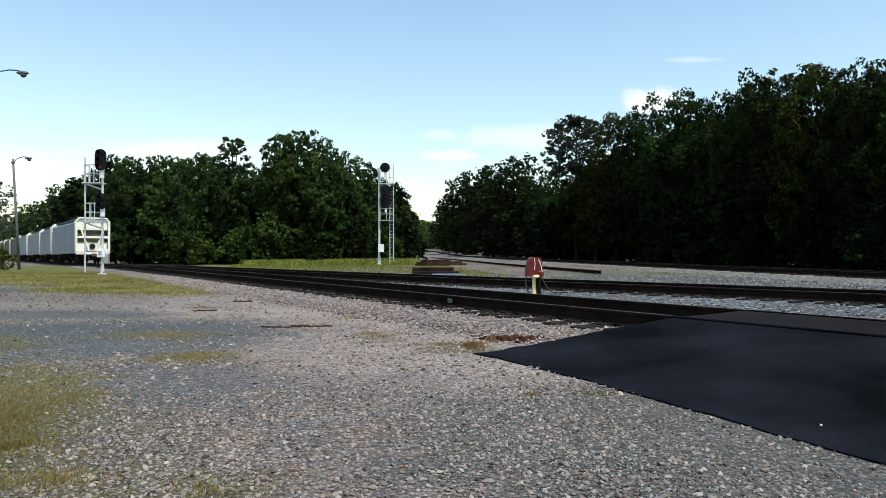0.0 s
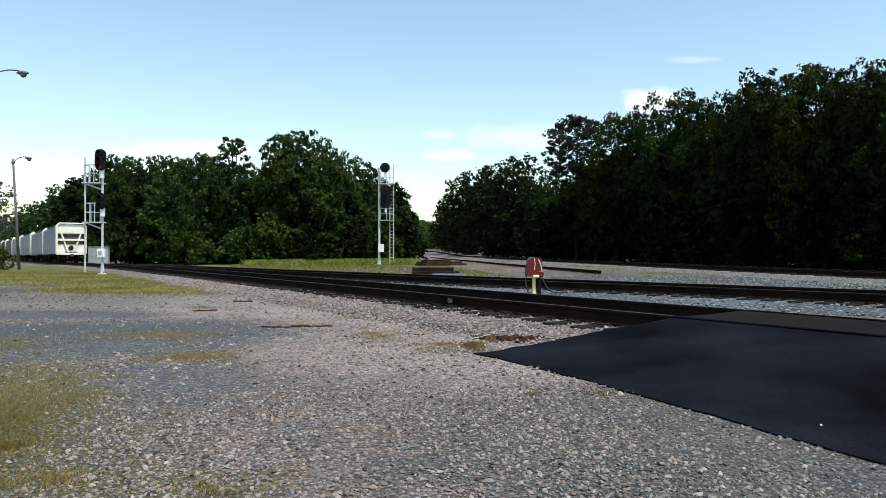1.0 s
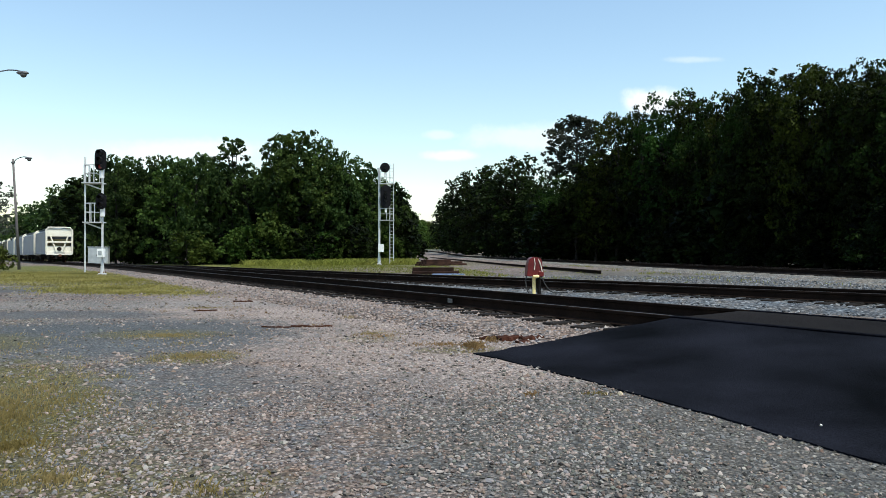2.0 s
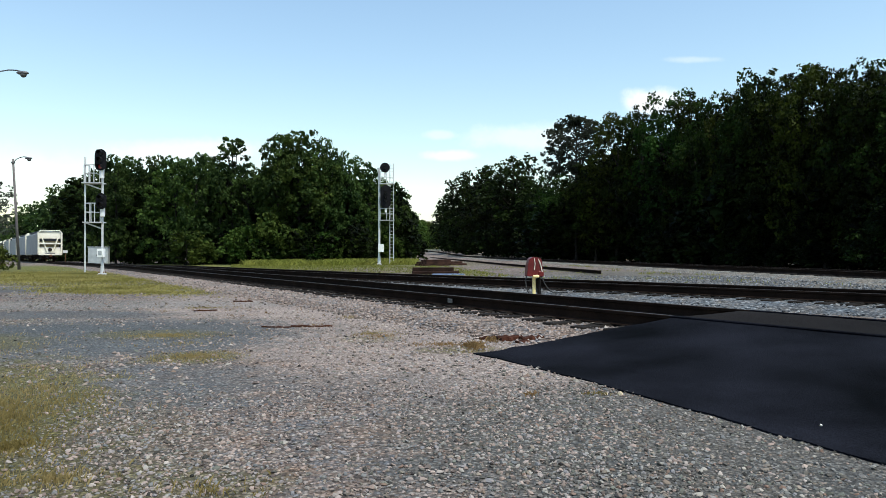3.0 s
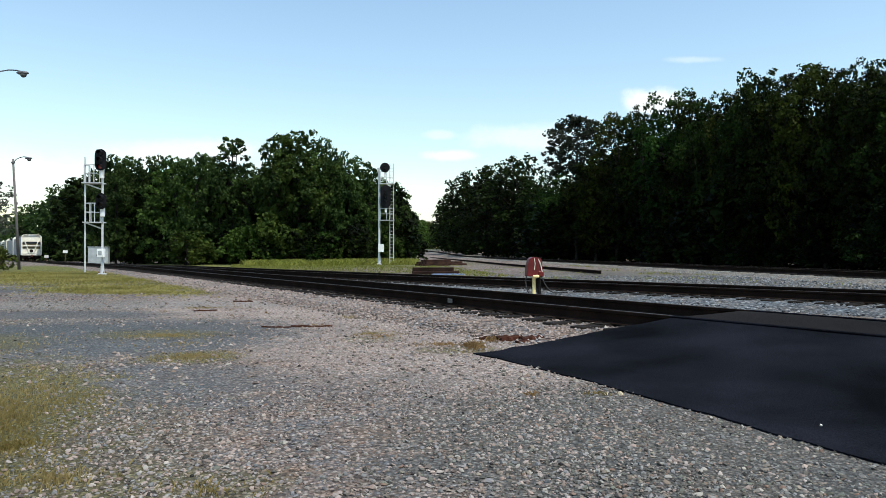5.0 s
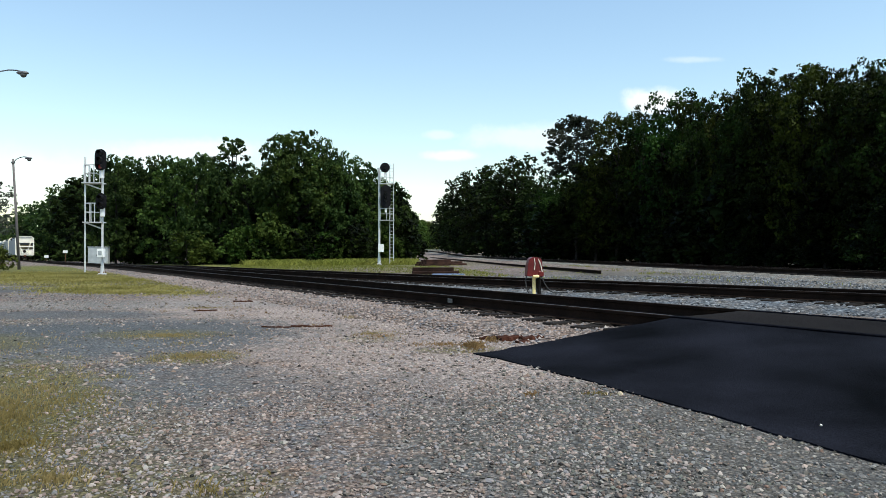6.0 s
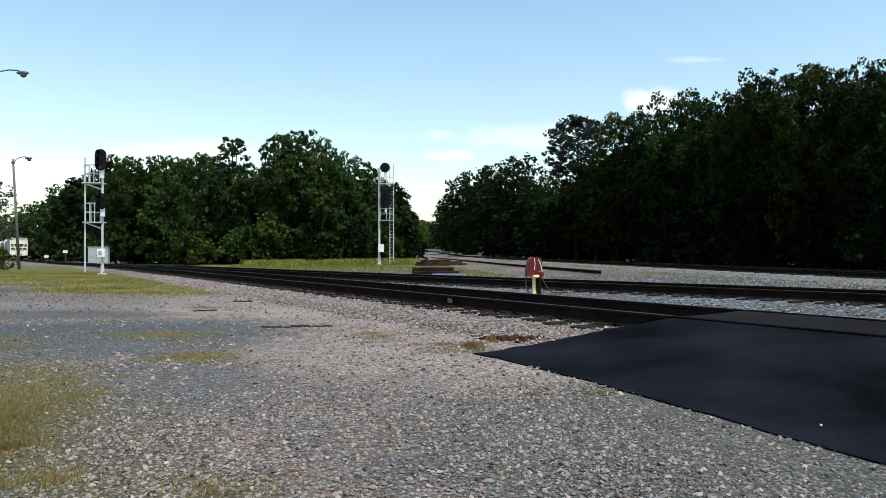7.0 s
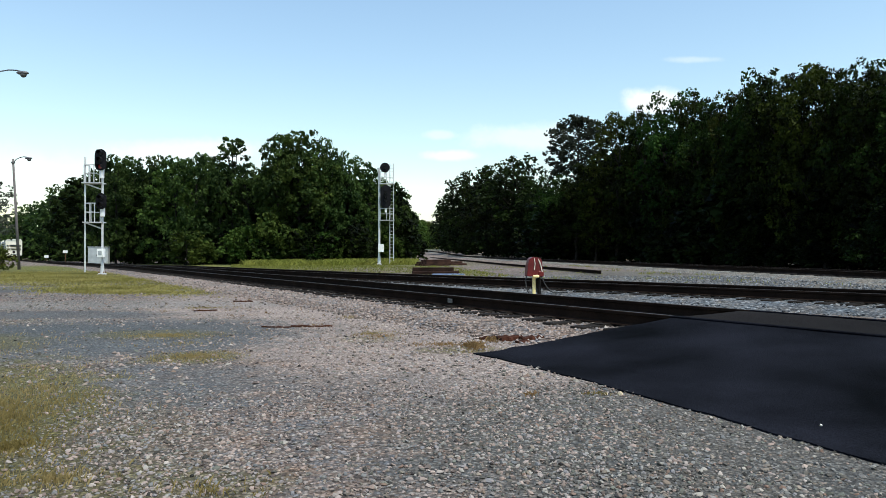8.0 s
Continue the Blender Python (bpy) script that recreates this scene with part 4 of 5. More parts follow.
            add_rod(frame_bm, (e * 8.74, s * 1.46, 4.26), (e * 8.74, s * 1.22, 4.54), 0.075, seg=8)
        add_box(frame_bm, x0, x1, -1.26, 1.26, 4.47, 4.60, 0.02)
        frame_ob = part("end_posts", frame_bm, M_CREAM, car, "cream-white end posts and top bar")
        bm = bmesh.new()
        add_box(bm, *sorted((e * 8.12, e * 8.62)), -1.38, 1.38, 3.34, 4.40, 0.03)
        part("end_sheet", bm, M_CREAM, car, "cream-white upper end sheet")
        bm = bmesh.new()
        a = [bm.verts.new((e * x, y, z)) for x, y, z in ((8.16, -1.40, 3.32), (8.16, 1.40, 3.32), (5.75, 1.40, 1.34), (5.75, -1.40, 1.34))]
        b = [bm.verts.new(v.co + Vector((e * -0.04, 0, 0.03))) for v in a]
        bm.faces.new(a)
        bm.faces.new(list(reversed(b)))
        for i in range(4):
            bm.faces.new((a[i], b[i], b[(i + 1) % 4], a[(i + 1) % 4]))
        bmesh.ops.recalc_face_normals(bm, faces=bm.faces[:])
        part("slope_sheet", bm, M_SLOPE_SHADE, car, "sloping end sheet in a shaded tint of the end paint")
        bm = bmesh.new()
        add_box(bm, *sorted((e * 8.66, e * 8.78)), -1.40, 1.40, 2.52, 2.74, 0.015)
        part("end_beam", bm, M_CREAM, car)
        for s in (-1, 1):
            bm = bmesh.new()
            add_rod(bm, (e * 8.62, s * 1.02, 3.4), (e * 8.62, s * 0.34, 1.3), 0.10, seg=6)
            part("end_brace", bm, M_CREAM, car, "cream-white diagonal brace")
        bm = bmesh.new()
        add_box(bm, *sorted((e * 8.42, e * 8.50)), -1.38, 1.38, 1.24, 2.12, 0.02)
        plate = part("lower_end_plate", bm, M_CREAM, car, "cream-white lower end plate")
        # black disc added on the plate in place of a dark round hole
        bm = bmesh.new()
        add_rod(bm, (e * 8.49, 0.0, 1.72), (e * 8.60, 0.0, 1.72), 0.27, seg=16)
        part("brake_drum", bm, M_BLACK, plate, "black disc standing for a round dark hole")
        bm = bmesh.new()
        add_box(bm, *sorted((e * 8.05, e * 8.82)), -1.50, 1.50, 1.14, 1.24, 0.01)
        part("end_platform", bm, M_GREYROOF, car)
        bm = bmesh.new()
        for s in (-1, 1):
            add_box(bm, *sorted((e * 8.70, e * 8.84)), s * 1.05 - 0.42, s * 1.05 + 0.42, 1.02, 1.42, 0.02)
        add_box(bm, *sorted((e * 8.70, e * 8.84)), -1.5, 1.5, 0.92, 1.12, 0.02)
        part("end_sill", bm, M_CREAM, car)
        bm = bmesh.new()
        add_box(bm, *sorted((e * 8.8, e * 9.28)), -0.12, 0.12, 0.74, 0.98, 0.03)
        add_box(bm, *sorted((e * 9.16, e * 9.42)), -0.2, 0.14, 0.70, 1.02, 0.05)
        part("coupler", bm, M_RUST, car, "rust-brown knuckle coupler")
        bm = bmesh.new()
        add_tube(bm, [(e * 8.84, 0.4, 0.9), (e * 8.98, 0.42, 0.62), (e * 9.2, 0.38, 0.45), (e * 9.4, 0.3, 0.55)], 0.035)
        part("brake_hose", bm, M_HOSE, car)
        # ladder by each corner
        for s in (-1, 1):
            bm = bmesh.new()
            for i in range(8):
                z = 1.35 + i * 0.38
                add_rod(bm, (e * 8.35, s * 1.58, z), (e * 8.78, s * 1.58, z), 0.018, seg=5)
            for x in (8.35, 8.78):
                add_rod(bm, (e * x, s * 1.575, 1.05), (e * x, s * 1.575, 4.25), 0.022, seg=5)
            part("corner_ladder", bm, M_CREAM, car)
        # truck
        bx = e * 6.35
        bm = bmesh.new()
        for s in (-1, 1):
            add_box(bm, bx - 1.15, bx + 1.15, s * 1.02 - 0.08, s * 1.02 + 0.08, 0.52, 0.70, 0.03)
            add_box(bm, bx - 0.55, bx + 0.55, s * 1.02 - 0.07, s * 1.02 + 0.07, 0.24, 0.52, 0.04)
            for a in (-0.89, 0.89):
                add_box(bm, bx + a - 0.16, bx + a + 0.16, s * 1.02 - 0.09, s * 1.02 + 0.09, 0.36, 0.64, 0.03)
        add_box(bm, bx - 0.2, bx + 0.2, -1.1, 1.1, 0.45, 0.74, 0.03)
        part("truck_frame", bm, M_BLACK, car)
        for a in (-0.89, 0.89):
            bm = bmesh.new()
            add_rod(bm, (0, -0.95, 0), (0, 0.95, 0), 0.08, seg=8)
            for s in (-1, 1):
                add_rod(bm, (0, s * 0.70, 0), (0, s * 0.83, 0), WHEEL_R, seg=20)
                add_rod(bm, (0, s * 0.67, 0), (0, s * 0.71, 0), WHEEL_R + 0.028, seg=20)
                add_box(bm, -0.30, 0.30, s * 0.835 - 0.006, s * 0.835 + 0.006, -0.03, 0.03)
            part("wheelset", bm, M_RAIL, car, "rusty steel wheelset", m=pose(bx + a, 0, WHEEL_R))
    return car


def path_point(s):
    i = min(max(s / 0.5, 0.0), len(MAIN_PATH) - 1.001)
    k = int(i)
    return MAIN_PATH[k].lerp(MAIN_PATH[k + 1], i - k)


def nearest_s(x, y):
    return 0.5 * min(range(len(MAIN_PATH)), key=lambda i: (MAIN_PATH[i].x - x) ** 2 + (MAIN_PATH[i].y - y) ** 2)


TRAIN_SPEED = 13.35
REAR_START = nearest_s(-35.0, 70.3)


def car_pose(k, t):
    mid = REAR_START + TRAIN_SPEED * t + 8.8 + k * CAR_PITCH
    a, b = path_point(mid - 6.35), path_point(mid + 6.35)
    c = (a + b) / 2
    dip = -math.degrees(math.atan2(b.z - a.z, 12.7))
    return pose(c.x, c.y, c.z + RAIL_TOP + 0.002, 0, dip, math.degrees(math.atan2(b.y - a.y, b.x - a.x)))


def build_train():
    pale = make_hopper("light grey covered hopper wagon with cream-white ends", M_SHADED_SIDE, "light grey side sheets and bowed roof")
    dark = make_hopper("weathered brown-grey covered hopper wagon with pale ends", M_DARKPAINT, "brown-grey side sheets and bowed roof")
    pale.matrix_basis, dark.matrix_basis = car_pose(0, 0), car_pose(4, 0)
    cars = [pale] + [copy_thing(pale, car_pose(k, 0)) for k in (1, 2, 3)]
    cars += [dark] + [copy_thing(dark, car_pose(k, 0)) for k in (5, 6)]
    return cars


TRAIN = build_train()


# ---- signals ----
def signal_head(mast, name, label, x, y, z0, z1, w, lenses, lit=None):
    """A black colour-light head: a backing plate with rounded ends, a housing behind and hooded lenses in front (towards -y)."""
    bm = bmesh.new()
    r = w / 2
    zs0, zs1 = z0 + r, z1 - r
    ring = []
    for i in range(13):
        a = math.pi * i / 12
        ring.append((x + r * math.cos(a), max(zs0, zs1) + r * math.sin(a)))
    for i in range(13):
        a = math.pi + math.pi * i / 12
        ring.append((x + r * math.cos(a), min(zs0, zs1) + r * math.sin(a)))
    f = [bm.verts.new((px_, y, pz)) for px_, pz in ring]
    b = [bm.verts.new((px_, y + 0.02, pz)) for px_, pz in ring]
    bm.faces.new(f)
    bm.faces.new(list(reversed(b)))
    for i in range(len(f)):
        bm.faces.new((f[i], b[i], b[(i + 1) % len(f)], f[(i + 1) % len(f)]))
    bmesh.ops.recalc_face_normals(bm, faces=bm.faces[:])
    head = part(name, bm, M_SIGNAL, mast, label)
    bm = bmesh.new()
    add_box(bm, x - r * 0.55, x + r * 0.55, y + 0.02, y + 0.30, z0 + r * 0.35, z1 - r * 0.35, 0.03)
    part("housing", bm, M_SIGNAL, head)
    for i in range(lenses):
        z = (z0 + z1) / 2 + (i - (lenses - 1) / 2) * min(0.36, (z1 - z0 - w * 0.6) / max(1, lenses - 1) if lenses > 1 else 0)
        bm = bmesh.new()
        add_rod(bm, (x, y - 0.005, z), (x, y - 0.03, z), 0.10, seg=16)
        part("lens", bm, M_LENSRED if i == lit else M_LENSDARK, head, "dim red lit lens" if i == lit else "unlit lens")
        bm = bmesh.new()
        k = 9
        for j in range(k):
            a0, a1 = math.radians(-20 + 220 * j / k), math.radians(-20 + 220 * (j + 1) / k)
            q = [bm.verts.new((x + 0.125 * math.cos(a), yy, z + 0.125 * math.sin(a))) for a, yy in ((a0, y), (a1, y), (a1, y - 0.26), (a0, y - 0.26))]
            q2 = [bm.verts.new((x + 0.135 * math.cos(a), yy, z + 0.135 * math.sin(a))) for a, yy in ((a0, y), (a1, y), (a1, y - 0.26), (a0, y - 0.26))]
            bm.faces.new(q)
            bm.faces.new(list(reversed(q2)))
            bm.faces.new((q[2], q[3], q2[3], q2[2]))
        part("hood", bm, M_SIGNAL, head)
    bm = bmesh.new()
    add_box(bm, x - 0.09, x + 0.09, y + 0.06, y + 0.26, z0 - 0.38, z0 + r * 0.4, 0.02)
    part("bracket", bm, M_BOXWHITE, head, "bright mounting bracket")
    return head


def ladder(mast, x, y, z0, z1, dx, dy, w=0.38):
    """Two stiles and rungs; the ladder's width runs along (dx, dy)."""
    lad_bm = bmesh.new()
    a, b = Vector((x - dx * w / 2, y - dy * w / 2, 0)), Vector((x + dx * w / 2, y + dy * w / 2, 0))
    up = Vector((0, 0, 1))
    add_rod(lad_bm, a + up * z0, a + up * z1, 0.04, seg=6)
    add_rod(lad_bm, b + up * z0, b + up * z1, 0.04, seg=6)
    lad = part("ladder", lad_bm, M_MAST, mast, "aluminium-painted ladder")
    z = z0 + 0.25
    while z < z1 - 0.1:
        bm = bmesh.new()
        add_rod(bm, a + up * z, b + up * z, 0.014, seg=5)
        part("rung", bm, M_MAST, lad)
        z += 0.3
    return lad


def platform(mast, x0, x1, y0, y1, z, rail, rx0, rx1):
    bm = bmesh.new()
    add_box(bm, x0, x1, y0, y1, z - 0.05, z, 0.006)
    plat = part("platform", bm, M_MAST, mast, "small grating platform")
    def bar(name, a, b, r):
        bm = bmesh.new()
        add_rod(bm, a, b, r, seg=6)
        part(name, bm, M_MAST, plat)
    for x in (rx0, (rx0 + rx1) / 2, rx1):
        bar("railing_post", (x, y0, z), (x, y0, z + rail), 0.024)
    for x in (rx0, rx1):
        bar("railing_post", (x, y1, z), (x, y1, z + rail), 0.02)
    for h in (rail, rail * 0.52):
        bar("railing_bar", (rx0, y0, z + h), (rx1, y0, z + h), 0.024)
        for x in (rx0, rx1):
            bar("railing_bar", (x, y0, z + h), (x, y1, z + h), 0.02)
    bm = bmesh.new()
    add_rod(bm, (x0 + 0.1, y0 * 0.4, z - 0.05), (x1 if abs(x1) < abs(x0) else x0, 0, z - 0.38), 0.035, seg=6)
    part("strut", bm, M_MAST, plat)
    return plat


def mast_base(mast, top, r):
    bm = bmesh.new()
    add_rod(bm, (0, 0, 0.05), (0, 0, top), r * 1.7, r * 1.0, 10)
    add_box(bm, -0.15, 0.15, -0.15, 0.15, 0.0, 0.05, 0.01)
    b = part("base_casting", bm, M_MAST, mast)
    for sx in (-1, 1):
        for sy in (-1, 1):
            bm = bmesh.new()
            add_rod(bm, (sx * 0.12, sy * 0.12, 0.05), (sx * 0.12, sy * 0.12, 0.13), 0.025, seg=6)
            part("anchor_bolt", bm, M_RUST, b)
    bm = bmesh.new()
    add_box(bm, -0.2, 0.2, -0.2, 0.2, -0.25, 0.004, 0.02)
    part("footing", bm, M_CONCRETE, mast, "pale concrete footing")


def build_signals():
    # nearer mast, two heads, by the main line
    m1 = thing("signal_mast", "silver-painted railway signal mast with two black heads and a ladder", "railway signal", pose(-16.64, 34.5, 0.02))
    m1.scale = (0.948, 0.948, 0.948)
    mast_base(m1, 0.8, 0.06)
    bm = bmesh.new()
    add_rod(bm, (0, 0, 0.8), (0, 0, 5.6), 0.058, seg=12)
    part("pole", bm, M_MAST, m1, smooth=False)
    ladder(m1, -0.92, 0.05, 0.1, 6.02, -0.44, 0.90)
    platform(m1, -0.95, 0.06, -0.3, 0.3, 4.70, 0.9, -0.80, -0.30)
    platform(m1, -0.90, 0.06, -0.3, 0.3, 2.68, 0.95, -0.74, -0.26)
    signal_head(m1, "signal_head", "tall black signal head, one red lens lit", 0.04, -0.32, 5.30, 6.40, 0.60, 3, lit=0)
    signal_head(m1, "signal_head", "black lower signal head, all dark", 0.08, -0.32, 3.32, 4.14, 0.54, 2)
    bm = bmesh.new()
    add_box(bm, -0.14, 0.20, -0.32, -0.08, 0.86, 1.30, 0.02)
    bx = part("junction_box", bm, M_BOXWHITE, m1, "white enamelled junction box")
    bm = bmesh.new()
    add_box(bm, -0.06, 0.12, -0.332, -0.318, 0.98, 1.18, 0.004)
    part("number_plate", bm, M_CABINET, bx)
    # farther mast on the grass
    m2 = thing("signal_mast", "silver-painted signal mast with round and oblong black heads", "railway signal", pose(-5.78, 64.0, 0.10))
    mast_base(m2, 0.95, 0.10)
    bm = bmesh.new()
    add_rod(bm, (0, 0, 0.9), (0, 0, 8.7), 0.105, seg=12)
    part("pole", bm, M_MAST, m2)
    ladder(m2, 1.12, 0.2, 0.0, 9.1, 1.0, 0.1, w=0.34)
    platform(m2, -0.06, 1.36, -0.35, 0.4, 3.95, 1.05, 0.10, 1.30)
    platform(m2, -0.06, 1.36, -0.35, 0.4, 7.25, 1.05, 0.10, 1.30)
    signal_head(m2, "signal_head", "round black signal head", 0.55, -0.5, 8.22, 9.10, 0.87, 1)
    signal_head(m2, "signal_head", "oblong black signal head", 0.62, -0.5, 5.0, 7.1, 0.94, 3)
    bm = bmesh.new()
    add_box(bm, -0.06, 0.44, -0.42, -0.12, 1.05, 1.78, 0.02)
    part("junction_box", bm, M_BOXWHITE, m2, "white enamelled junction box")
    # relay case beyond the line
    case = thing("relay_cabinet", "grey metal relay case beyond the main line", "cabinet", pose(-41.9, 86.0, ground_z(-41.9, 86.0), 0, 0, 12))
    case.scale = (1.0, 1.0, 1.1)
    bm = bmesh.new()
    add_box(bm, -1.12, 1.12, -0.5, 0.5, 0.15, 1.95, 0.03)
    body = part("body", bm, M_CABINET, case)
    for s in (-1, 1):
        bm = bmesh.new()
        add_box(bm, s * 0.54 - 0.5, s * 0.54 + 0.5, -0.53, -0.502, 0.25, 1.85, 0.01)
        d = part("door", bm, M_CABINET, body)
        bm = bmesh.new()
        add_box(bm, s * 0.12 - 0.03, s * 0.12 + 0.03, -0.57, -0.532, 0.95, 1.15, 0.01)
        part("handle", bm, M_BLACK, case)
    bm = bmesh.new()
    add_box(bm, -1.18, 1.18, -0.58, 0.56, 1.95, 2.02, 0.02)
    part("roof", bm, M_CABINET, case)
    bm = bmesh.new()
    add_box(bm, -1.1, 1.1, -0.48, 0.48, -0.1, 0.15, 0.02)
    part("plinth", bm, M_CONCRETE, case)
    # small white marker boards far down the line
    for X, Y, w, h, zb in ((-59.9, 112.0, 0.75, 0.45, 1.15), (-75.8, 135.0, 0.8, 0.5, 0.35)):
        s = thing("marker_board", "small white trackside marker board on a short post", "sign", pose(X, Y, ground_z(X, Y)), group="white marker boards")
        zb += 0.42
        bm = bmesh.new()
        add_box(bm, -w / 2, w / 2, -0.03, 0.0, zb, zb + h, 0.01)
        part("board", bm, M_BOXWHITE, s)
        bm = bmesh.new()
        add_rod(bm, (0, 0.03, 0), (0, 0.03, zb + h * 0.9), 0.04, seg=8)
        part("post", bm, M_RUST, s)


build_signals()


# ---- street lamps ----
def street_lamp(label, x, y, height, lean_x, arm, head_scale=1.0):
    lamp = thing("street_lamp", label, "street lamp", pose(x, y, ground_z(x, y) - 0.03))
    bm = bmesh.new()
    add_rod(bm, (0, 0, 0), (lean_x, 0, height), 0.10, 0.065, 12)
    part("pole", bm, M_POLE, lamp, "weathered wooden pole", smooth=True)
    tip = Vector((lean_x, 0, height))
    pts = [tip + Vector((0.05, -0.05, -0.25)), tip + Vector((arm * 0.25, -0.08, -0.03)), tip + Vector((arm * 0.5, -0.1, 0.09)), tip + Vector((arm * 0.7, -0.1, 0.14)), tip + Vector((arm * 0.87, -0.1, 0.13)), tip + Vector((arm, -0.1, 0.08))]
    bm = bmesh.new()
    add_tube(bm, pts, 0.028 * head_scale, 8)
    arm_ob = part("arm", bm, M_STEELGREY, lamp)
    h = pts[-1]
    bm = bmesh.new()
    k = head_scale
    res = bmesh.ops.create_uvsphere(bm, u_segments=14, v_segments=8, radius=1.0)
    xf(bm, res["verts"], Matrix.Translation(h + Vector((0.02, 0, -0.04))) @ Matrix.Diagonal((0.26 * k, 0.14 * k, 0.085 * k, 1)))
    head = part("lamp_head", bm, M_STEELGREY, lamp, smooth=True)
    bm = bmesh.new()
    res = bmesh.ops.create_uvsphere(bm, u_segments=12, v_segments=8, radius=1.0)
    xf(bm, res["verts"], Matrix.Translation(h + Vector((0.06 * k, 0, -0.13 * k))) @ Matrix.Diagonal((0.125 * k, 0.125 * k, 0.12 * k, 1)))
    part("lens_bowl", bm, M_LAMPGLASS, head, smooth=True)
    bm = bmesh.new()
    add_rod(bm, tip + Vector((0, 0, -0.3)), tip + Vector((0, 0, -0.2)), 0.13, seg=12)
    part("collar", bm, M_STEELGREY, lamp)
    return lamp


street_lamp("leaning wooden pole with a curved arm and lamp head", -29.4, 49.0, 7.72, -0.46, 1.12)
street_lamp("tall wooden pole with a lamp on a curved arm", -15.72, 24.0, 7.14, -0.05, 1.5, 0.8)


# ---- rail lubricator between the tracks ----
def build_lubricator():
    t = thing("rail_lubricator", "red tank on a yellow post with black hoses beside the track", "rail lubricator", pose(2.15, 16.7, 0.03, 0, 0, 6))
    t.scale = (0.92, 0.92, 0.97)
    bm = bmesh.new()
    add_box(bm, -0.04, 0.034, -0.037, 0.037, 0.0, 0.47, 0.008)
    part("post", bm, M_YELLOW, t, "pale yellow post")
    bm = bmesh.new()
    add_rod(bm, (0.15, 0.05, 0.0), (0.135, 0.05, 0.47), 0.05, seg=10)
    part("pipe_leg", bm, M_BLACK, t, "black pipe leg")
    bm = bmesh.new()
    ring0, ring1 = [], []
    prof = [(-0.21, 0.47), (-0.215, 0.52), (-0.175, 0.80), (-0.15, 0.88), (-0.09, 0.925), (0.02, 0.935), (0.13, 0.915), (0.17, 0.86), (0.205, 0.56), (0.215, 0.47)]
    for x, z in prof:
        ring0.append(bm.verts.new((x, -0.15, z)))
        ring1.append(bm.verts.new((x, 0.15, z)))
    bm.faces.new(ring0)
    bm.faces.new(list(reversed(ring1)))
    for i in range(len(prof)):
        j = (i + 1) % len(prof)
        bm.faces.new((ring0[i], ring1[i], ring1[j], ring0[j]))
    bmesh.ops.recalc_face_normals(bm, faces=bm.faces[:])
    bmesh.ops.bevel(bm, geom=[e for e in bm.edges], offset=0.012, segments=2, affect="EDGES")
    tank = part("tank", bm, M_RED, t, "red enamelled tank with a rounded top", smooth=False)
    for x in (-0.01, 0.115):
        bm = bmesh.new()
        pts = [(x - 0.02, -0.165, 0.62), (x, -0.166, 0.78), (x - 0.015, -0.158, 0.90)] if x < 0.1 else [(x + 0.06, -0.165, 0.58), (x + 0.02, -0.166, 0.76), (x - 0.04, -0.158, 0.89)]
        add_tube(bm, pts, 0.011, 6)
        part("strap", bm, M_CREAM, tank, "pale strap")
    bm = bmesh.new()
    add_box(bm, -0.06, 0.10, -0.175, 0.0, 0.44, 0.50, 0.01)
    part("pump", bm, M_YELLOW, t)
    bm = bmesh.new()
    add_box(bm, 0.08, 0.22, -0.17, 0.17, 0.46, 0.60, 0.02)
    part("motor", bm, M_RED, t)
    for pts in ([(-0.19, -0.05, 0.50), (-0.235, -0.08, 0.36), (-0.22, -0.12, 0.2), (-0.17, -0.16, 0.07), (-0.08, -0.25, 0.02), (0.0, -0.6, 0.03)],
                [(0.19, -0.05, 0.46), (0.26, -0.06, 0.30), (0.36, -0.1, 0.15), (0.47, -0.06, 0.085), (0.58, -0.02, 0.065), (0.90, 0.02, 0.07)],
                [(0.02, -0.04, 0.46), (0.03, 0.1, 0.3), (0.10, 0.14, 0.1), (0.2, 0.1, 0.02)]):
        bm = bmesh.new()
        dense = smooth_curve(pts)
        add_tube(bm, dense, 0.016, 7)
        part("hose", bm, M_HOSE, t, "black rubber hose", smooth=True)


def smooth_curve(pts, k=5):
    p = [Vector(q) for q in pts]
    p = [2 * p[0] - p[1]] + p + [2 * p[-1] - p[-2]]
    out = []
    for a, b, c, d in zip(p, p[1:], p[2:], p[3:]):
        for i in range(k):
            t = i / k
            out.append(0.5 * ((2 * b) + (c - a) * t + (2 * a - 5 * b + 4 * c - d) * t * t + (3 * b - a - 3 * c + d) * t ** 3))
    return out + [p[-2]]


build_lubricator()


# ---- stacks of old ties, loose rail, scraps ----
def tie_stack(label, x, y, turn, layers, seed, spread=0.0, long=1.28):
    st = thing("tie_stack", label, "stack of ties", pose(x, y, ground_z(x, y) + 0.0, 0, 0, turn), group="stacks of old ties")
    rnd = random.Random(seed)
    bm0 = bmesh.new()
    add_box(bm0, -long, long, -0.115, 0.115, 0.0, 0.17, 0.015)
    me = bpy.data.meshes.new("old_tie")
    bm0.to_mesh(me)
    bm0.free()
    me.materials.append(M_OLDTIE)
    z = 0.0
    for n in layers:
        for i in range(n):
            o = new("old_tie", me)
            o.parent = st
            o.matrix_basis = pose(rnd.uniform(-0.25, 0.25) + spread * rnd.uniform(-1, 1), (i - (n - 1) / 2) * 0.27, z, 0, 0, rnd.uniform(-4, 4))
        z += 0.173
    return st


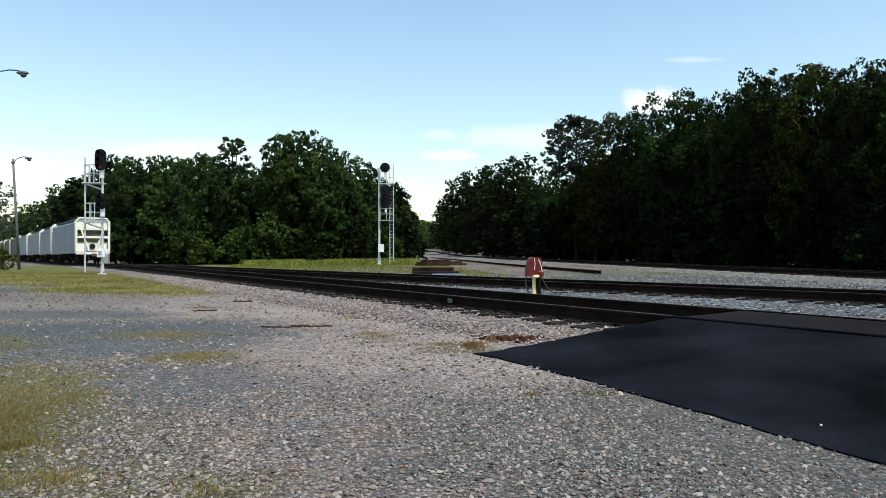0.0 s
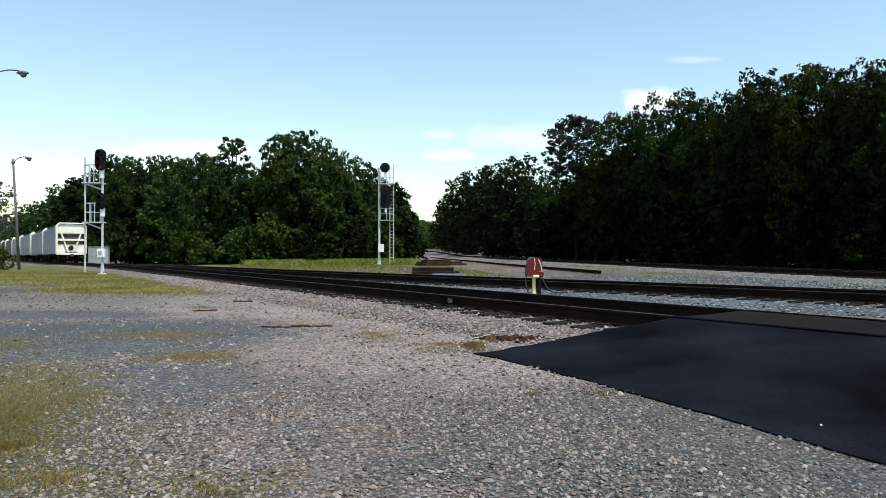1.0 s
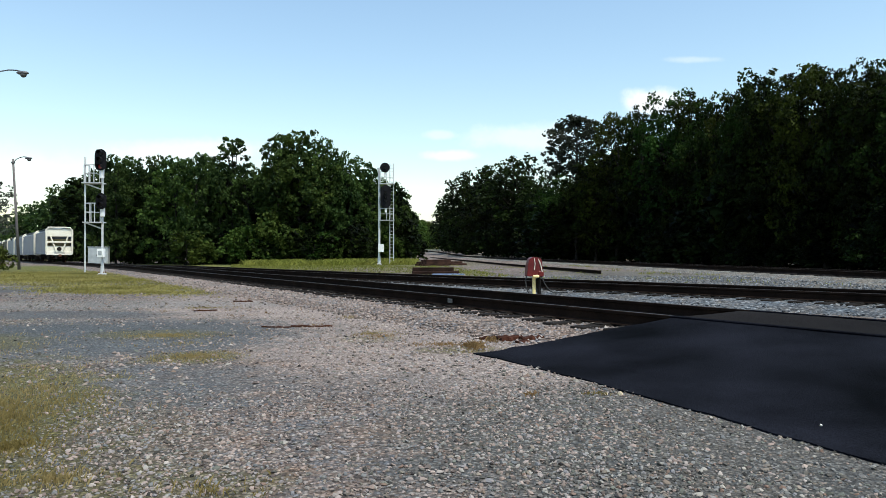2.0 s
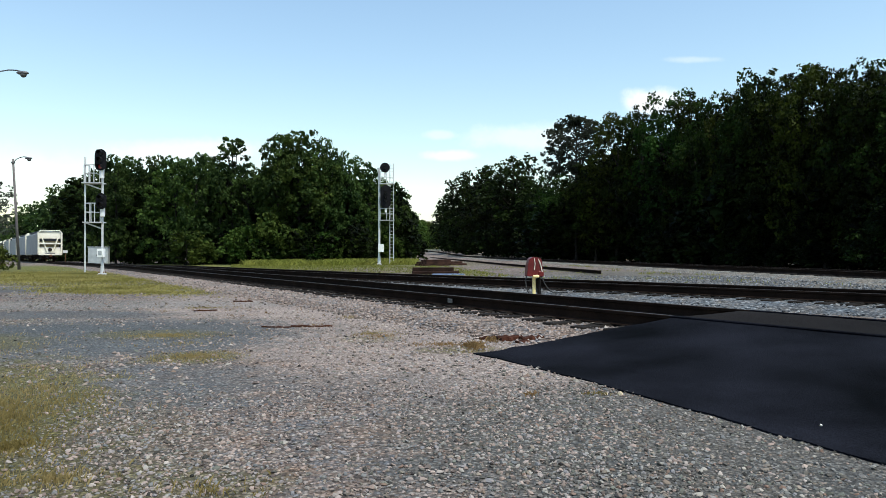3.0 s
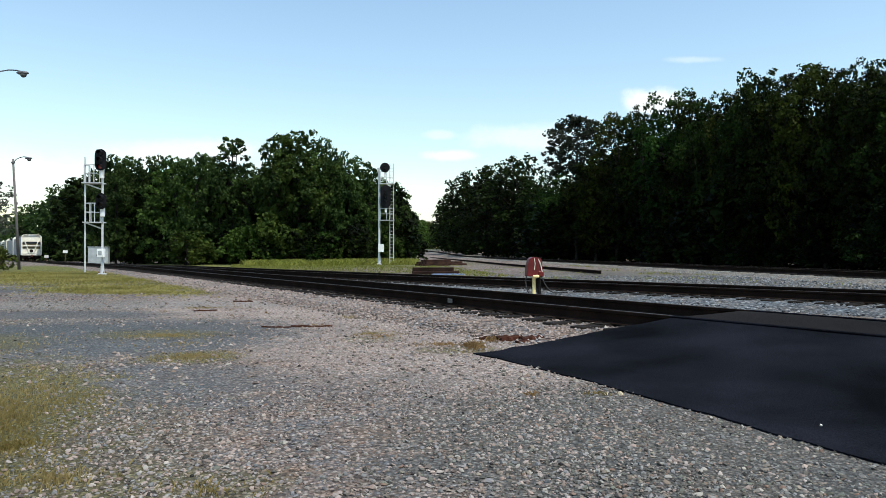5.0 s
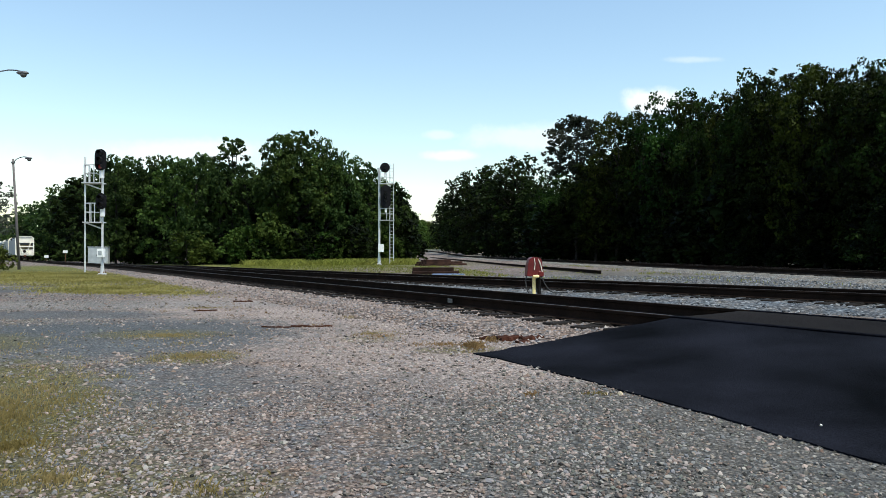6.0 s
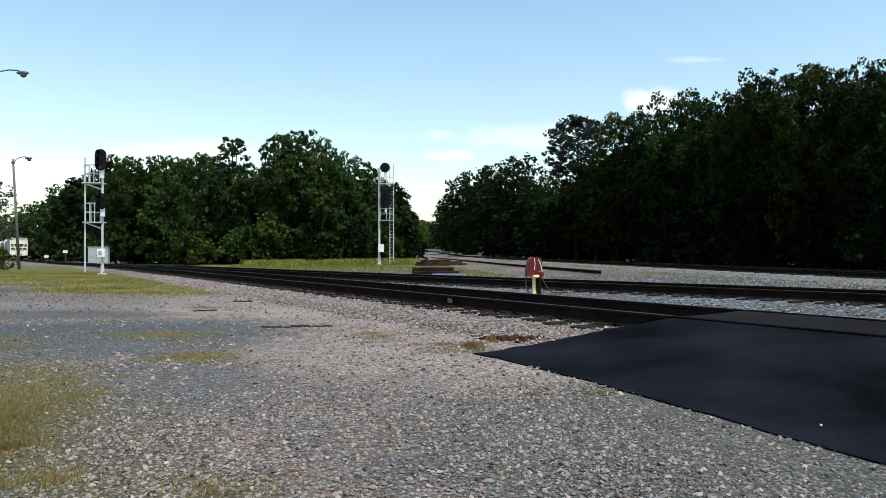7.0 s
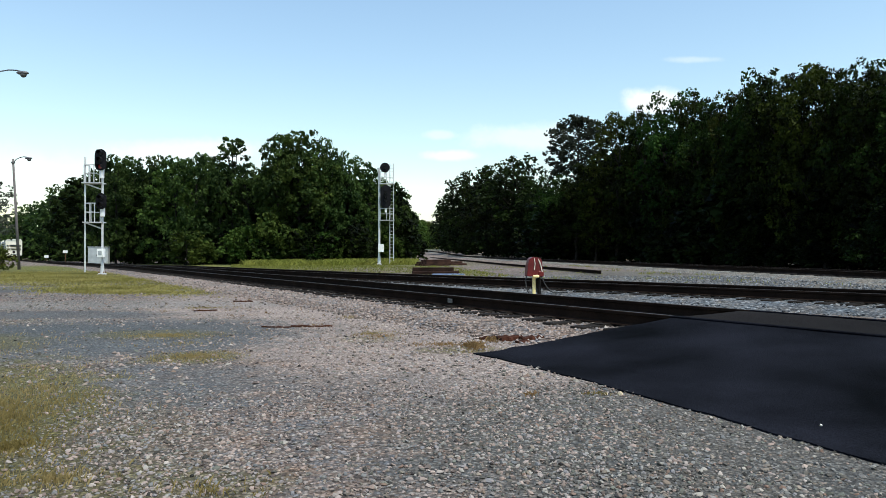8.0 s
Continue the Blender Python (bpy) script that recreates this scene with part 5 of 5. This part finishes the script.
def build_clutter():
    tie_stack("low stack of dark weathered timber ties on the grass", -0.35, 35.0, 2, (5, 1), 3, 0.12, 1.02)
    tie_stack("heap of brown weathered ties beyond the side track", -0.75, 60.0, 38, (6, 5, 3), 4, 0.2)
    tie_stack("heap of brown weathered ties beyond the side track", 0.5, 62.5, 20, (5, 2), 5, 0.2)
    for x, y, turn in ((-9.4, 230.0, 70), (-12.0, 236.0, 25), (-7.6, 226.0, 40)):
        tie_stack("far heap of reddish weathered ties", x, y, turn, (9, 8, 8, 7, 6, 5, 4), 6, 0.5)
    ob = thing("plastic_strip", "pale blue plastic strip lying by the stacked ties", "scrap", pose(0.25, 33.2, 0.02, 0, 0, -3))
    bm = bmesh.new()
    add_box(bm, -0.75, 0.75, -0.06, 0.06, 0, 0.05, 0.01)
    part("strip", bm, M_BLUE, ob)
    # loose rail laid out on the stone beside the back track
    v, f = sweep(smooth_path([(7.6, 34.0), (5.4, 55.0), (3.2, 85.0), (0.4, 120.0), (-3.0, 165.0)], 1.0), rail_profile(0.0, 0.20))
    r = mesh_object("loose_rail", v, f, M_RAIL)
    tagged(r, "long rusty rail lying loose on the stone", "rail")
    # broken stick and rotten wood on the gravel
    def scrap(name, label, x, y, length, turn, w, h, material, seed):
        rnd = random.Random(seed)
        bm = bmesh.new()
        n = 9
        rings = []
        for i in range(n):
            t = i / (n - 1)
            ww = w * (0.5 + 0.5 * math.sin(math.pi * (0.12 + 0.76 * t))) * rnd.uniform(0.75, 1.2)
            hh = h * rnd.uniform(0.6, 1.1)
            cy = rnd.uniform(-0.25, 0.25) * w
            rings.append([bm.verts.new(((t - 0.5) * length, cy + a * ww, b * hh)) for a, b in ((-1, 0), (-0.8, 0.7), (-0.1, 1), (0.7, 0.75), (1, 0))])
        for a, b in zip(rings, rings[1:]):
            for i in range(5):
                bm.faces.new((a[i], a[(i + 1) % 5], b[(i + 1) % 5], b[i]))
        bm.faces.new(rings[0])
        bm.faces.new(list(reversed(rings[-1])))
        bmesh.ops.recalc_face_normals(bm, faces=bm.faces[:])
        ob = part(name, bm, material, m=pose(x, y, ground_z(x, y) + 0.005, 0, 0, turn))
        return tagged(ob, label, "scrap wood")
    scrap("broken_plank", "broken reddish-brown plank lying on gravel", -1.87, 10.05, 0.58, 2, 0.03, 0.026, M_WOODOLD, 1)
    scrap("stick", "thin dark stick lying on gravel", -2.35, 9.95, 0.42, -6, 0.014, 0.02, M_WOODOLD, 2)
    scrap("rotten_board", "rotten rust-red board broken up by the asphalt", 0.78, 8.36, 0.30, 9, 0.12, 0.06, M_WOODOLD, 3)
    scrap("rotten_board", "rotten rust-red board end lying by the asphalt", 1.05, 8.30, 0.28, -8, 0.11, 0.065, M_WOODOLD, 8)
    scrap("rotten_board", "rust-red wood chip by the asphalt", 0.92, 8.12, 0.2, 30, 0.06, 0.03, M_WOODOLD, 9)
    scrap("rotten_board", "rotten rust-red splinter by the asphalt", 0.58, 8.5, 0.3, 20, 0.06, 0.04, M_WOODOLD, 4)
    scrap("stick", "short dark stick on gravel", -4.3, 15.2, 0.42, 8, 0.02, 0.03, M_WOODOLD, 5)
    scrap("stick", "short dark stick on gravel", -4.3, 12.8, 0.4, 14, 0.02, 0.025, M_WOODOLD, 6)
    scrap("stick", "short dark stick on ballast stone", -0.1, 17.6, 0.30, 30, 0.03, 0.06, M_BLACK, 7)


build_clutter()


# ---- loose stones and grass ----
def ico():
    p = (1 + 5 ** 0.5) / 2
    v = np.array([(-1, p, 0), (1, p, 0), (-1, -p, 0), (1, -p, 0), (0, -1, p), (0, 1, p), (0, -1, -p), (0, 1, -p), (p, 0, -1), (p, 0, 1), (-p, 0, -1), (-p, 0, 1)], float)
    f = np.array([(0, 11, 5), (0, 5, 1), (0, 1, 7), (0, 7, 10), (0, 10, 11), (1, 5, 9), (5, 11, 4), (11, 10, 2), (10, 7, 6), (7, 1, 8), (3, 9, 4), (3, 4, 2), (3, 2, 6), (3, 6, 8), (3, 8, 9), (4, 9, 5), (2, 4, 11), (6, 2, 10), (8, 6, 7), (9, 8, 1)], np.int32)
    return v / np.linalg.norm(v[0]), f


def octa():
    v = np.array([(1, 0, 0), (-1, 0, 0), (0, 1, 0), (0, -1, 0), (0, 0, 1), (0, 0, -1)], float)
    f = np.array([(0, 2, 4), (2, 1, 4), (1, 3, 4), (3, 0, 4), (2, 0, 5), (1, 2, 5), (3, 1, 5), (0, 3, 5)], np.int32)
    return v, f


def stones(name, label, xy, z, size, material, base, seed):
    rs = np.random.RandomState(seed)
    v0, f0 = base
    n, k = len(xy), len(v0)
    jit = v0[None] * rs.uniform(0.5, 1.25, (n, k, 1))
    sc = size[:, None, None] * np.stack([rs.uniform(0.75, 1.3, n), rs.uniform(0.75, 1.3, n), rs.uniform(0.45, 0.9, n)], -1)[:, None, :]
    a, b = rs.uniform(0, 6.283, n), rs.uniform(-0.5, 0.5, n)
    p = jit * sc
    x, y, zz = p[..., 0], p[..., 1], p[..., 2]
    zz2 = zz * np.cos(b)[:, None] + x * np.sin(b)[:, None]
    x2 = x * np.cos(b)[:, None] - zz * np.sin(b)[:, None]
    x3 = x2 * np.cos(a)[:, None] - y * np.sin(a)[:, None]
    y3 = x2 * np.sin(a)[:, None] + y * np.cos(a)[:, None]
    out = np.stack([x3 + xy[:, :1], y3 + xy[:, 1:], zz2 + (z + size * 0.2)[:, None]], -1).reshape(-1, 3)
    faces = (f0[None] + (np.arange(n) * k)[:, None, None]).reshape(-1, 3)
    ob = new(name, fast_mesh(name, out, faces, material))
    return tagged(ob, label, "stones", kind="stuff")


def in_view(rs, n, d0, d1, power=0.5, side=0.70):
    """Points spread evenly over the wedge of ground ahead between two distances."""
    d = (rs.uniform(0, 1, n) * (d1 ** 2 - d0 ** 2) + d0 ** 2) ** 0.5
    return np.stack([rs.uniform(-side, side, n) * d, d], -1)


def nv_of(xy):
    return xy[:, 0] * NX + xy[:, 1] * NY, -xy[:, 0] * NY + xy[:, 1] * NX


def build_stones():
    rs = np.random.RandomState(5)

    def yard(n, d0, d1, s0, s1, name, label, base, seed):
        xy = in_view(rs, n, d0, d1)
        nn, vv = nv_of(xy)
        keep = (nn < 5.9) & ~((vv < 5.93 - 0.2 * (nn - 4.19)) & (nn > 4.18 - 0.14 * (5.91 - vv) + rs.exponential(0.03, n)))
        blue = np.zeros(len(xy))
        for cx, cy, rx, ry, turn in FINES + [(-2.95, 4.3, 0.75, 2.2, 22)]:
            c, s = math.cos(radians(turn)), math.sin(radians(turn))
            u, w = (xy[:, 0] - cx) * c + (xy[:, 1] - cy) * s, -(xy[:, 0] - cx) * s + (xy[:, 1] - cy) * c
            blue = np.maximum(blue, np.clip(1.5 - np.sqrt((u / rx) ** 2 + (w / ry) ** 2), 0, 1) * (0.9 if cy > 6.0 or cx < -2.8 else 0.5))
        keep &= rs.uniform(0, 1, len(xy)) > blue
        dens = np.array([noise.noise(Vector((x * 0.8, y * 0.8, 9.0))) for x, y in xy])
        keep &= rs.uniform(0, 1, len(xy)) < 0.72 + 0.8 * dens
        xy = xy[keep]
        z = np.array([ground_z(x, y) for x, y in xy])
        size = s0 + (s1 - s0) * rs.uniform(0, 1, len(xy)) ** 2.2
        tan = np.clip(0.76 - 0.30 * (xy[:, 0] + 0.3) * (xy[:, 0] > -0.3) + 0.22 * (xy[:, 0] + 1.2) * (xy[:, 0] < -1.2) + 0.09 * (xy[:, 1] - 5.0), 0.12, 0.9)
        warm = rs.uniform(0, 1, len(xy)) < tan
        stones(name, label, xy[warm], z[warm], size[warm], M_STONE, base, seed)
        stones(name, label.replace("tan and grey", "grey").replace("scattered", "scattered grey"), xy[~warm], z[~warm], size[~warm], M_GREYSTONE, base, seed + 20)
    yard(36000, 2.4, 5.5, 0.0055, 0.0165, "gravel_stones", "loose tan and grey crushed stones underfoot", ico(), 1)
    yard(46000, 5.5, 11.5, 0.009, 0.027, "gravel_stones", "loose tan and grey crushed stones on the yard", octa(), 2)
    yard(22000, 11.5, 26.0, 0.014, 0.036, "gravel_stones", "scattered crushed stones on the yard", octa(), 3)
    # crushed stone on the shoulders of the tracks
    n = 42000
    nn, vv = rs.uniform(4.9, 9.6, n), rs.uniform(-1, 32, n)
    keep = ~((vv < 5.5) & (nn < 8.6))
    gap = rs.uniform(0, 1, n) < np.where((nn > 5.9) & (nn < 8.9), 0.75, 0.8)
    keep &= gap
    nn, vv = nn[keep], vv[keep]
    xy = np.stack([nn * NX - vv * NY, nn * NY + vv * NX], -1)
    off = np.abs(nn - 7.4)
    z = np.interp(off, [0, 1.35, 1.85, 2.6], [0.098, 0.09, 0.055, -0.03])
    size = rs.uniform(0.014, 0.036, len(xy))
    near = nn < 7.4
    stones("ballast_stones", "angular tan stones on the near shoulder of the main line", xy[near], z[near], size[near], M_STONE, octa(), 4)
    stones("ballast_stones", "angular grey stones along the main line", xy[~near], z[~near], size[~near], M_BALLAST_STONE, octa(), 7)
    n = 28000
    xy = in_view(rs, n, 9.5, 32.0, side=0.72)
    nn, vv = nv_of(xy)
    keep = (nn > 9.2) & (rs.uniform(0, 1, n) < 0.8)
    xy = xy[keep]
    side_path = np.array([(p.x, p.y) for p in smooth_path(T_SIDE)])
    dist = np.sqrt(((xy[:, None, :] - side_path[None]) ** 2).sum(-1)).min(1)
    z = np.interp(dist, [0, 1.35, 1.85, 2.6, 3.0], [0.098, 0.09, 0.055, -0.03, 0.0])
    stones("ballast_stones", "angular grey ballast stones between the tracks", xy, z, rs.uniform(0.02, 0.048, len(xy)), M_BALLAST_STONE, octa(), 6)
    # a few single bright stones
    def rock(label, x, y, z, s, material):
        bm = bmesh.new()
        res = bmesh.ops.create_icosphere(bm, subdivisions=2, radius=s)
        for v in res["verts"]:
            v.co *= 1 + 0.35 * noise.noise(v.co * (1.3 / s) + Vector((x, y, 0)))
        ob = part("rock", bm, material, m=pose(x, y, z))
        tagged(ob, label, "stone", group="bright stones")
    rock("pale stone lying at the asphalt edge", 1.265, 5.04, 0.012, 0.024, M_PALESTONE)
    rock("pale stone lying at the asphalt edge", 1.165, 5.06, 0.01, 0.018, M_PALESTONE)
    rock("white pebble on the black asphalt", 2.147, 4.018, 0.045, 0.007, M_CREAM)
    rock("white stone on the ballast", 7.2, 13.85, 0.03, 0.045, M_BOXWHITE)
    rock("white stone on the ballast", 8.3, 13.5, 0.03, 0.045, M_BOXWHITE)


def blades(name, label, xy, z, h, material, seed, width=0.006, lean=0.5):
    rs = np.random.RandomState(seed)
    n = len(xy)
    a = rs.uniform(0, 6.283, n)
    d = np.stack([np.cos(a), np.sin(a)], -1)
    ln = rs.uniform(0.1, lean, n)[:, None] * h[:, None]
    w = (width * rs.uniform(0.6, 1.5, n))[:, None]
    side = np.stack([-d[:, 1], d[:, 0]], -1)
    base = np.concatenate([xy, z[:, None]], 1)
    def at(off2, up):
        return base + np.concatenate([off2, up[:, None]], 1)
    v = np.stack([at(-side * w, -0.01 * np.ones(n)), at(side * w, -0.01 * np.ones(n)), at(d * ln * 0.35 + side * w * 0.7, h * 0.6), at(d * ln, h)], 1).reshape(-1, 3)
    ob = new(name, fast_mesh(name, v, np.arange(n * 4, dtype=np.int32).reshape(-1, 4), material))
    return tagged(ob, label, "grass", kind="stuff")


def build_grass():
    rs = np.random.RandomState(8)

    def patch(cx, cy, rx, ry, turn, tufts, per, spread):
        a, r = rs.uniform(0, 6.283, tufts), np.abs(rs.normal(0, 0.62, tufts))
        px_, py_ = rx * r * np.cos(a), ry * r * np.sin(a)
        c, s = math.cos(radians(turn)), math.sin(radians(turn))
        cen = np.stack([cx + px_ * c - py_ * s, cy + px_ * s + py_ * c], -1)
        return np.repeat(cen, per, 0) + rs.normal(size=(tufts * per, 2)) * spread

    def sow(name, label, xy, h0, h1, material, seed, width, lean=0.6):
        z = np.array([ground_z(x, y) for x, y in xy])
        blades(name, label, xy, z, rs.uniform(h0, h1, len(xy)), material, seed, width, lean)
    sow("grass", "sparse dry grass tufts in gravel", np.concatenate([
        patch(-2.85, 4.4, 0.7, 1.9, 22, 1100, 7, 0.05), patch(-2.3, 3.75, 0.16, 0.2, 0, 60, 12, 0.03), patch(-2.0, 3.15, 0.5, 0.25, 0, 40, 6, 0.03), patch(-5.2, 7.4, 1.0, 1.3, 0, 260, 6, 0.05), patch(-1.75, 3.2, 0.25, 0.2, 0, 60, 7, 0.03), patch(-1.0, 3.0, 0.3, 0.12, 0, 30, 6, 0.03)]), 0.008, 0.04, M_GRASS, 5, 0.0018, 1.1)
    sow("grass", "low straw-coloured grass in worn gravel", np.concatenate([
        patch(-2.5, 7.1, 0.42, 0.40, 0, 260, 7, 0.04), patch(-3.5, 8.9, 0.9, 0.4, 0, 200, 6, 0.06), patch(-3.0, 8.2, 0.5, 0.5, 0, 60, 5, 0.06),
        patch(0.30, 7.45, 0.2, 0.25, 0, 36, 7, 0.06), patch(-0.95, 9.2, 0.3, 0.35, 0, 60, 8, 0.05), patch(-1.5, 11.5, 0.2, 0.3, 0, 30, 9, 0.06), patch(-4.6, 13.5, 0.8, 0.5, 0, 90, 7, 0.07),
        patch(1.12, 5.05, 0.12, 0.05, 0, 12, 9, 0.02)]), 0.006, 0.028, M_GRASS, 1, 0.0018, 1.3)
    sow("weeds", "golden dry weeds at the asphalt corner", np.concatenate([patch(0.34, 7.75, 0.08, 0.3, 0, 60, 9, 0.03), patch(0.56, 8.3, 0.12, 0.12, 0, 14, 8, 0.03)]), 0.012, 0.07, M_DRYWEED, 6, 0.0016, 1.4)
    sow("weeds", "low straw-brown weeds in a line on the gravel", np.concatenate([patch(0.0, 8.0, 0.5, 0.2, -10, 110, 6, 0.05), patch(-0.75, 8.9, 0.2, 0.25, 0, 40, 7, 0.04), patch(0.63, 5.05, 0.06, 0.06, 0, 14, 7, 0.02)]), 0.008, 0.03, M_DRYWEED, 10, 0.0016, 1.4)
    # single dry tufts scattered between the worn yard and the main line
    spots = np.stack([rs.uniform(-6.0, 1.2, 150), rs.uniform(8.4, 18.0, 150)], -1)
    nn, vv = nv_of(spots)
    spots = spots[(nn > 2.6) & (nn < 5.9) & (vv > 6.2)]
    sow("weeds", "small dry tufts scattered on the gravel", np.repeat(spots, 9, 0) + rs.normal(size=(len(spots) * 9, 2)) * 0.045, 0.008, 0.045, M_DRYWEED, 11, 0.0025, 1.5)
    sow("grass", "yellow-green grass by the signal mast", np.concatenate([
        patch(-14.0, 27.2, 6.6, 4.0, -32, 4200, 6, 0.16), patch(-19.5, 34.0, 8.0, 5.0, -40, 3600, 6, 0.18), patch(-9.3, 19.0, 2.6, 1.0, -35, 700, 6, 0.12), patch(-7.5, 18.6, 1.6, 0.6, -22, 420, 6, 0.1), patch(-9.4, 21.2, 3.2, 1.6, -32, 1500, 6, 0.13)]), 0.012, 0.05, M_YELLOWGRASS, 2, 0.013, 1.8)
    tri = rs.uniform(0, 1, (26000, 2))
    X = -26 + 32 * tri[:, 0]
    Y = 30 + 46 * tri[:, 1]
    side_path = np.array([(p.x, p.y) for p in smooth_path(T_SIDE)] + [(p.x, p.y) for p in MAIN_PATH[90:220]])
    xy = np.stack([X, Y], -1)
    dist = np.sqrt(((xy[:, None, :] - side_path[None]) ** 2).sum(-1)).min(1)
    beyond = np.interp(X, side_path[::-1, 0][np.argsort(side_path[::-1, 0])], side_path[::-1, 1][np.argsort(side_path[::-1, 0])])
    stack = np.minimum(np.hypot((X + 0.35) / 1.6, Y - 33.5), np.hypot((X + 1.2) / 2.5, (Y - 59) / 2))
    keep = (X > -0.30 * Y) & (stack > 1.6) & (dist > 1.7) & (Y > beyond) & (X < 6.6 - Y * 0.11)
    sow("grass", "green and straw-coloured grass between the tracks", xy[keep], 0.04, 0.15, M_GREENGRASS, 3, 0.016, 1.2)
    X, Y = rs.uniform(-27, -3, 5200), rs.uniform(62, 80, 5200)
    keep = np.array([noise.noise(Vector((x * 0.35, y * 0.35, 6))) for x, y in zip(X, Y)]) > -0.12
    keep &= (Y > 62 + np.abs(X + 10) * 0.35) & (X > -0.28 * Y)
    keep &= np.hypot(X + 1.2, (Y - 60) / 2) > 2.2
    cen = np.stack([X, Y], -1)[keep]
    sow("tall_grass", "tall rank grass at the foot of the wood", np.repeat(cen, 5, 0) + rs.normal(size=(len(cen) * 5, 2)) * 0.22, 0.15, 0.6, M_GREENGRASS, 9, 0.025, 1.2)
    xy = np.stack([rs.uniform(-1, 13, 1600), rs.uniform(20, 60, 1600)], -1)
    cl = np.array([noise.noise(Vector((x * 0.5, y * 0.3, 2))) for x, y in xy])
    keep = (cl > 0.22)
    sow("grass", "thin weeds in the stone by the back track", np.repeat(xy[keep], 6, 0) + rs.normal(size=(keep.sum() * 6, 2)) * 0.12, 0.03, 0.13, M_GREENGRASS, 4, 0.012)


build_stones()
build_grass()


# how the wind bends the trees: bearing (across over ahead), then the lean of the top over the distance, in thousandths
GUST_TIMES = (0.0, 1.0, 1.5, 3.0, 3.5, 4.5, 6.0, 6.5, 7.0, 7.5, 8.0)
GUSTS = [(-0.19, (0, -1, 0, -1, -2, -2, -1, -2, -2, -1, -1)), (0.19, (0, 1, 1, 0, 1, 1, 1, 1, 2, 3, 3)), (0.32, (0, 1, 1, 1, 1, 1, 3, 3, 6, 7, 6)),
         (0.43, (0, 1, 0, -2, -2, -2, -2, -2, 0, 2, 4)), (0.49, (0, 0, 0, 0, 1, 0, 0, 0, 1, 2, 2)), (0.54, (0, -2, -5, -3, -1, -1, -3, -5, -3, -3, -3)), (0.61, (0, 0, 0, 1, 1, 0, 2, 2, 2, 2, 1))]


def sway(tree, x, y, turn):
    lean = min(GUSTS, key=lambda g: abs(g[0] - x / y))[1]
    base = pose(x, y, tree.matrix_basis.translation.z, 0, 0, turn)
    top = 15.0
    rows = []
    for t, k in zip(GUST_TIMES, lean):
        tilt = math.atan2(k / 1000 * y, top)
        rows.append((t, Matrix.Translation(base.translation) @ Matrix.Rotation(tilt, 4, "Y") @ base.to_3x3().to_4x4()))
    walk(tree, rows)


def motions():
    """The train draws away along the main line, its wheels rolling, and the wind moves the tall trees."""
    for tree, x, y, turn in SWAYING:
        sway(tree, x, y, turn)
    axle_turn = math.degrees(TRAIN_SPEED / WHEEL_R)
    for k, car in enumerate(TRAIN):
        walk(car, [(t * 0.25, car_pose(k, t * 0.25)) for t in range(33)])
        for w in [c for c in car.children if c.name.startswith("wheelset")]:
            x = w.matrix_basis.translation.x
            walk(w, [(i / 30, pose(x, 0, WHEEL_R, 0, axle_turn * i / 30 % 360.0, 0)) for i in range(241)])


motions()
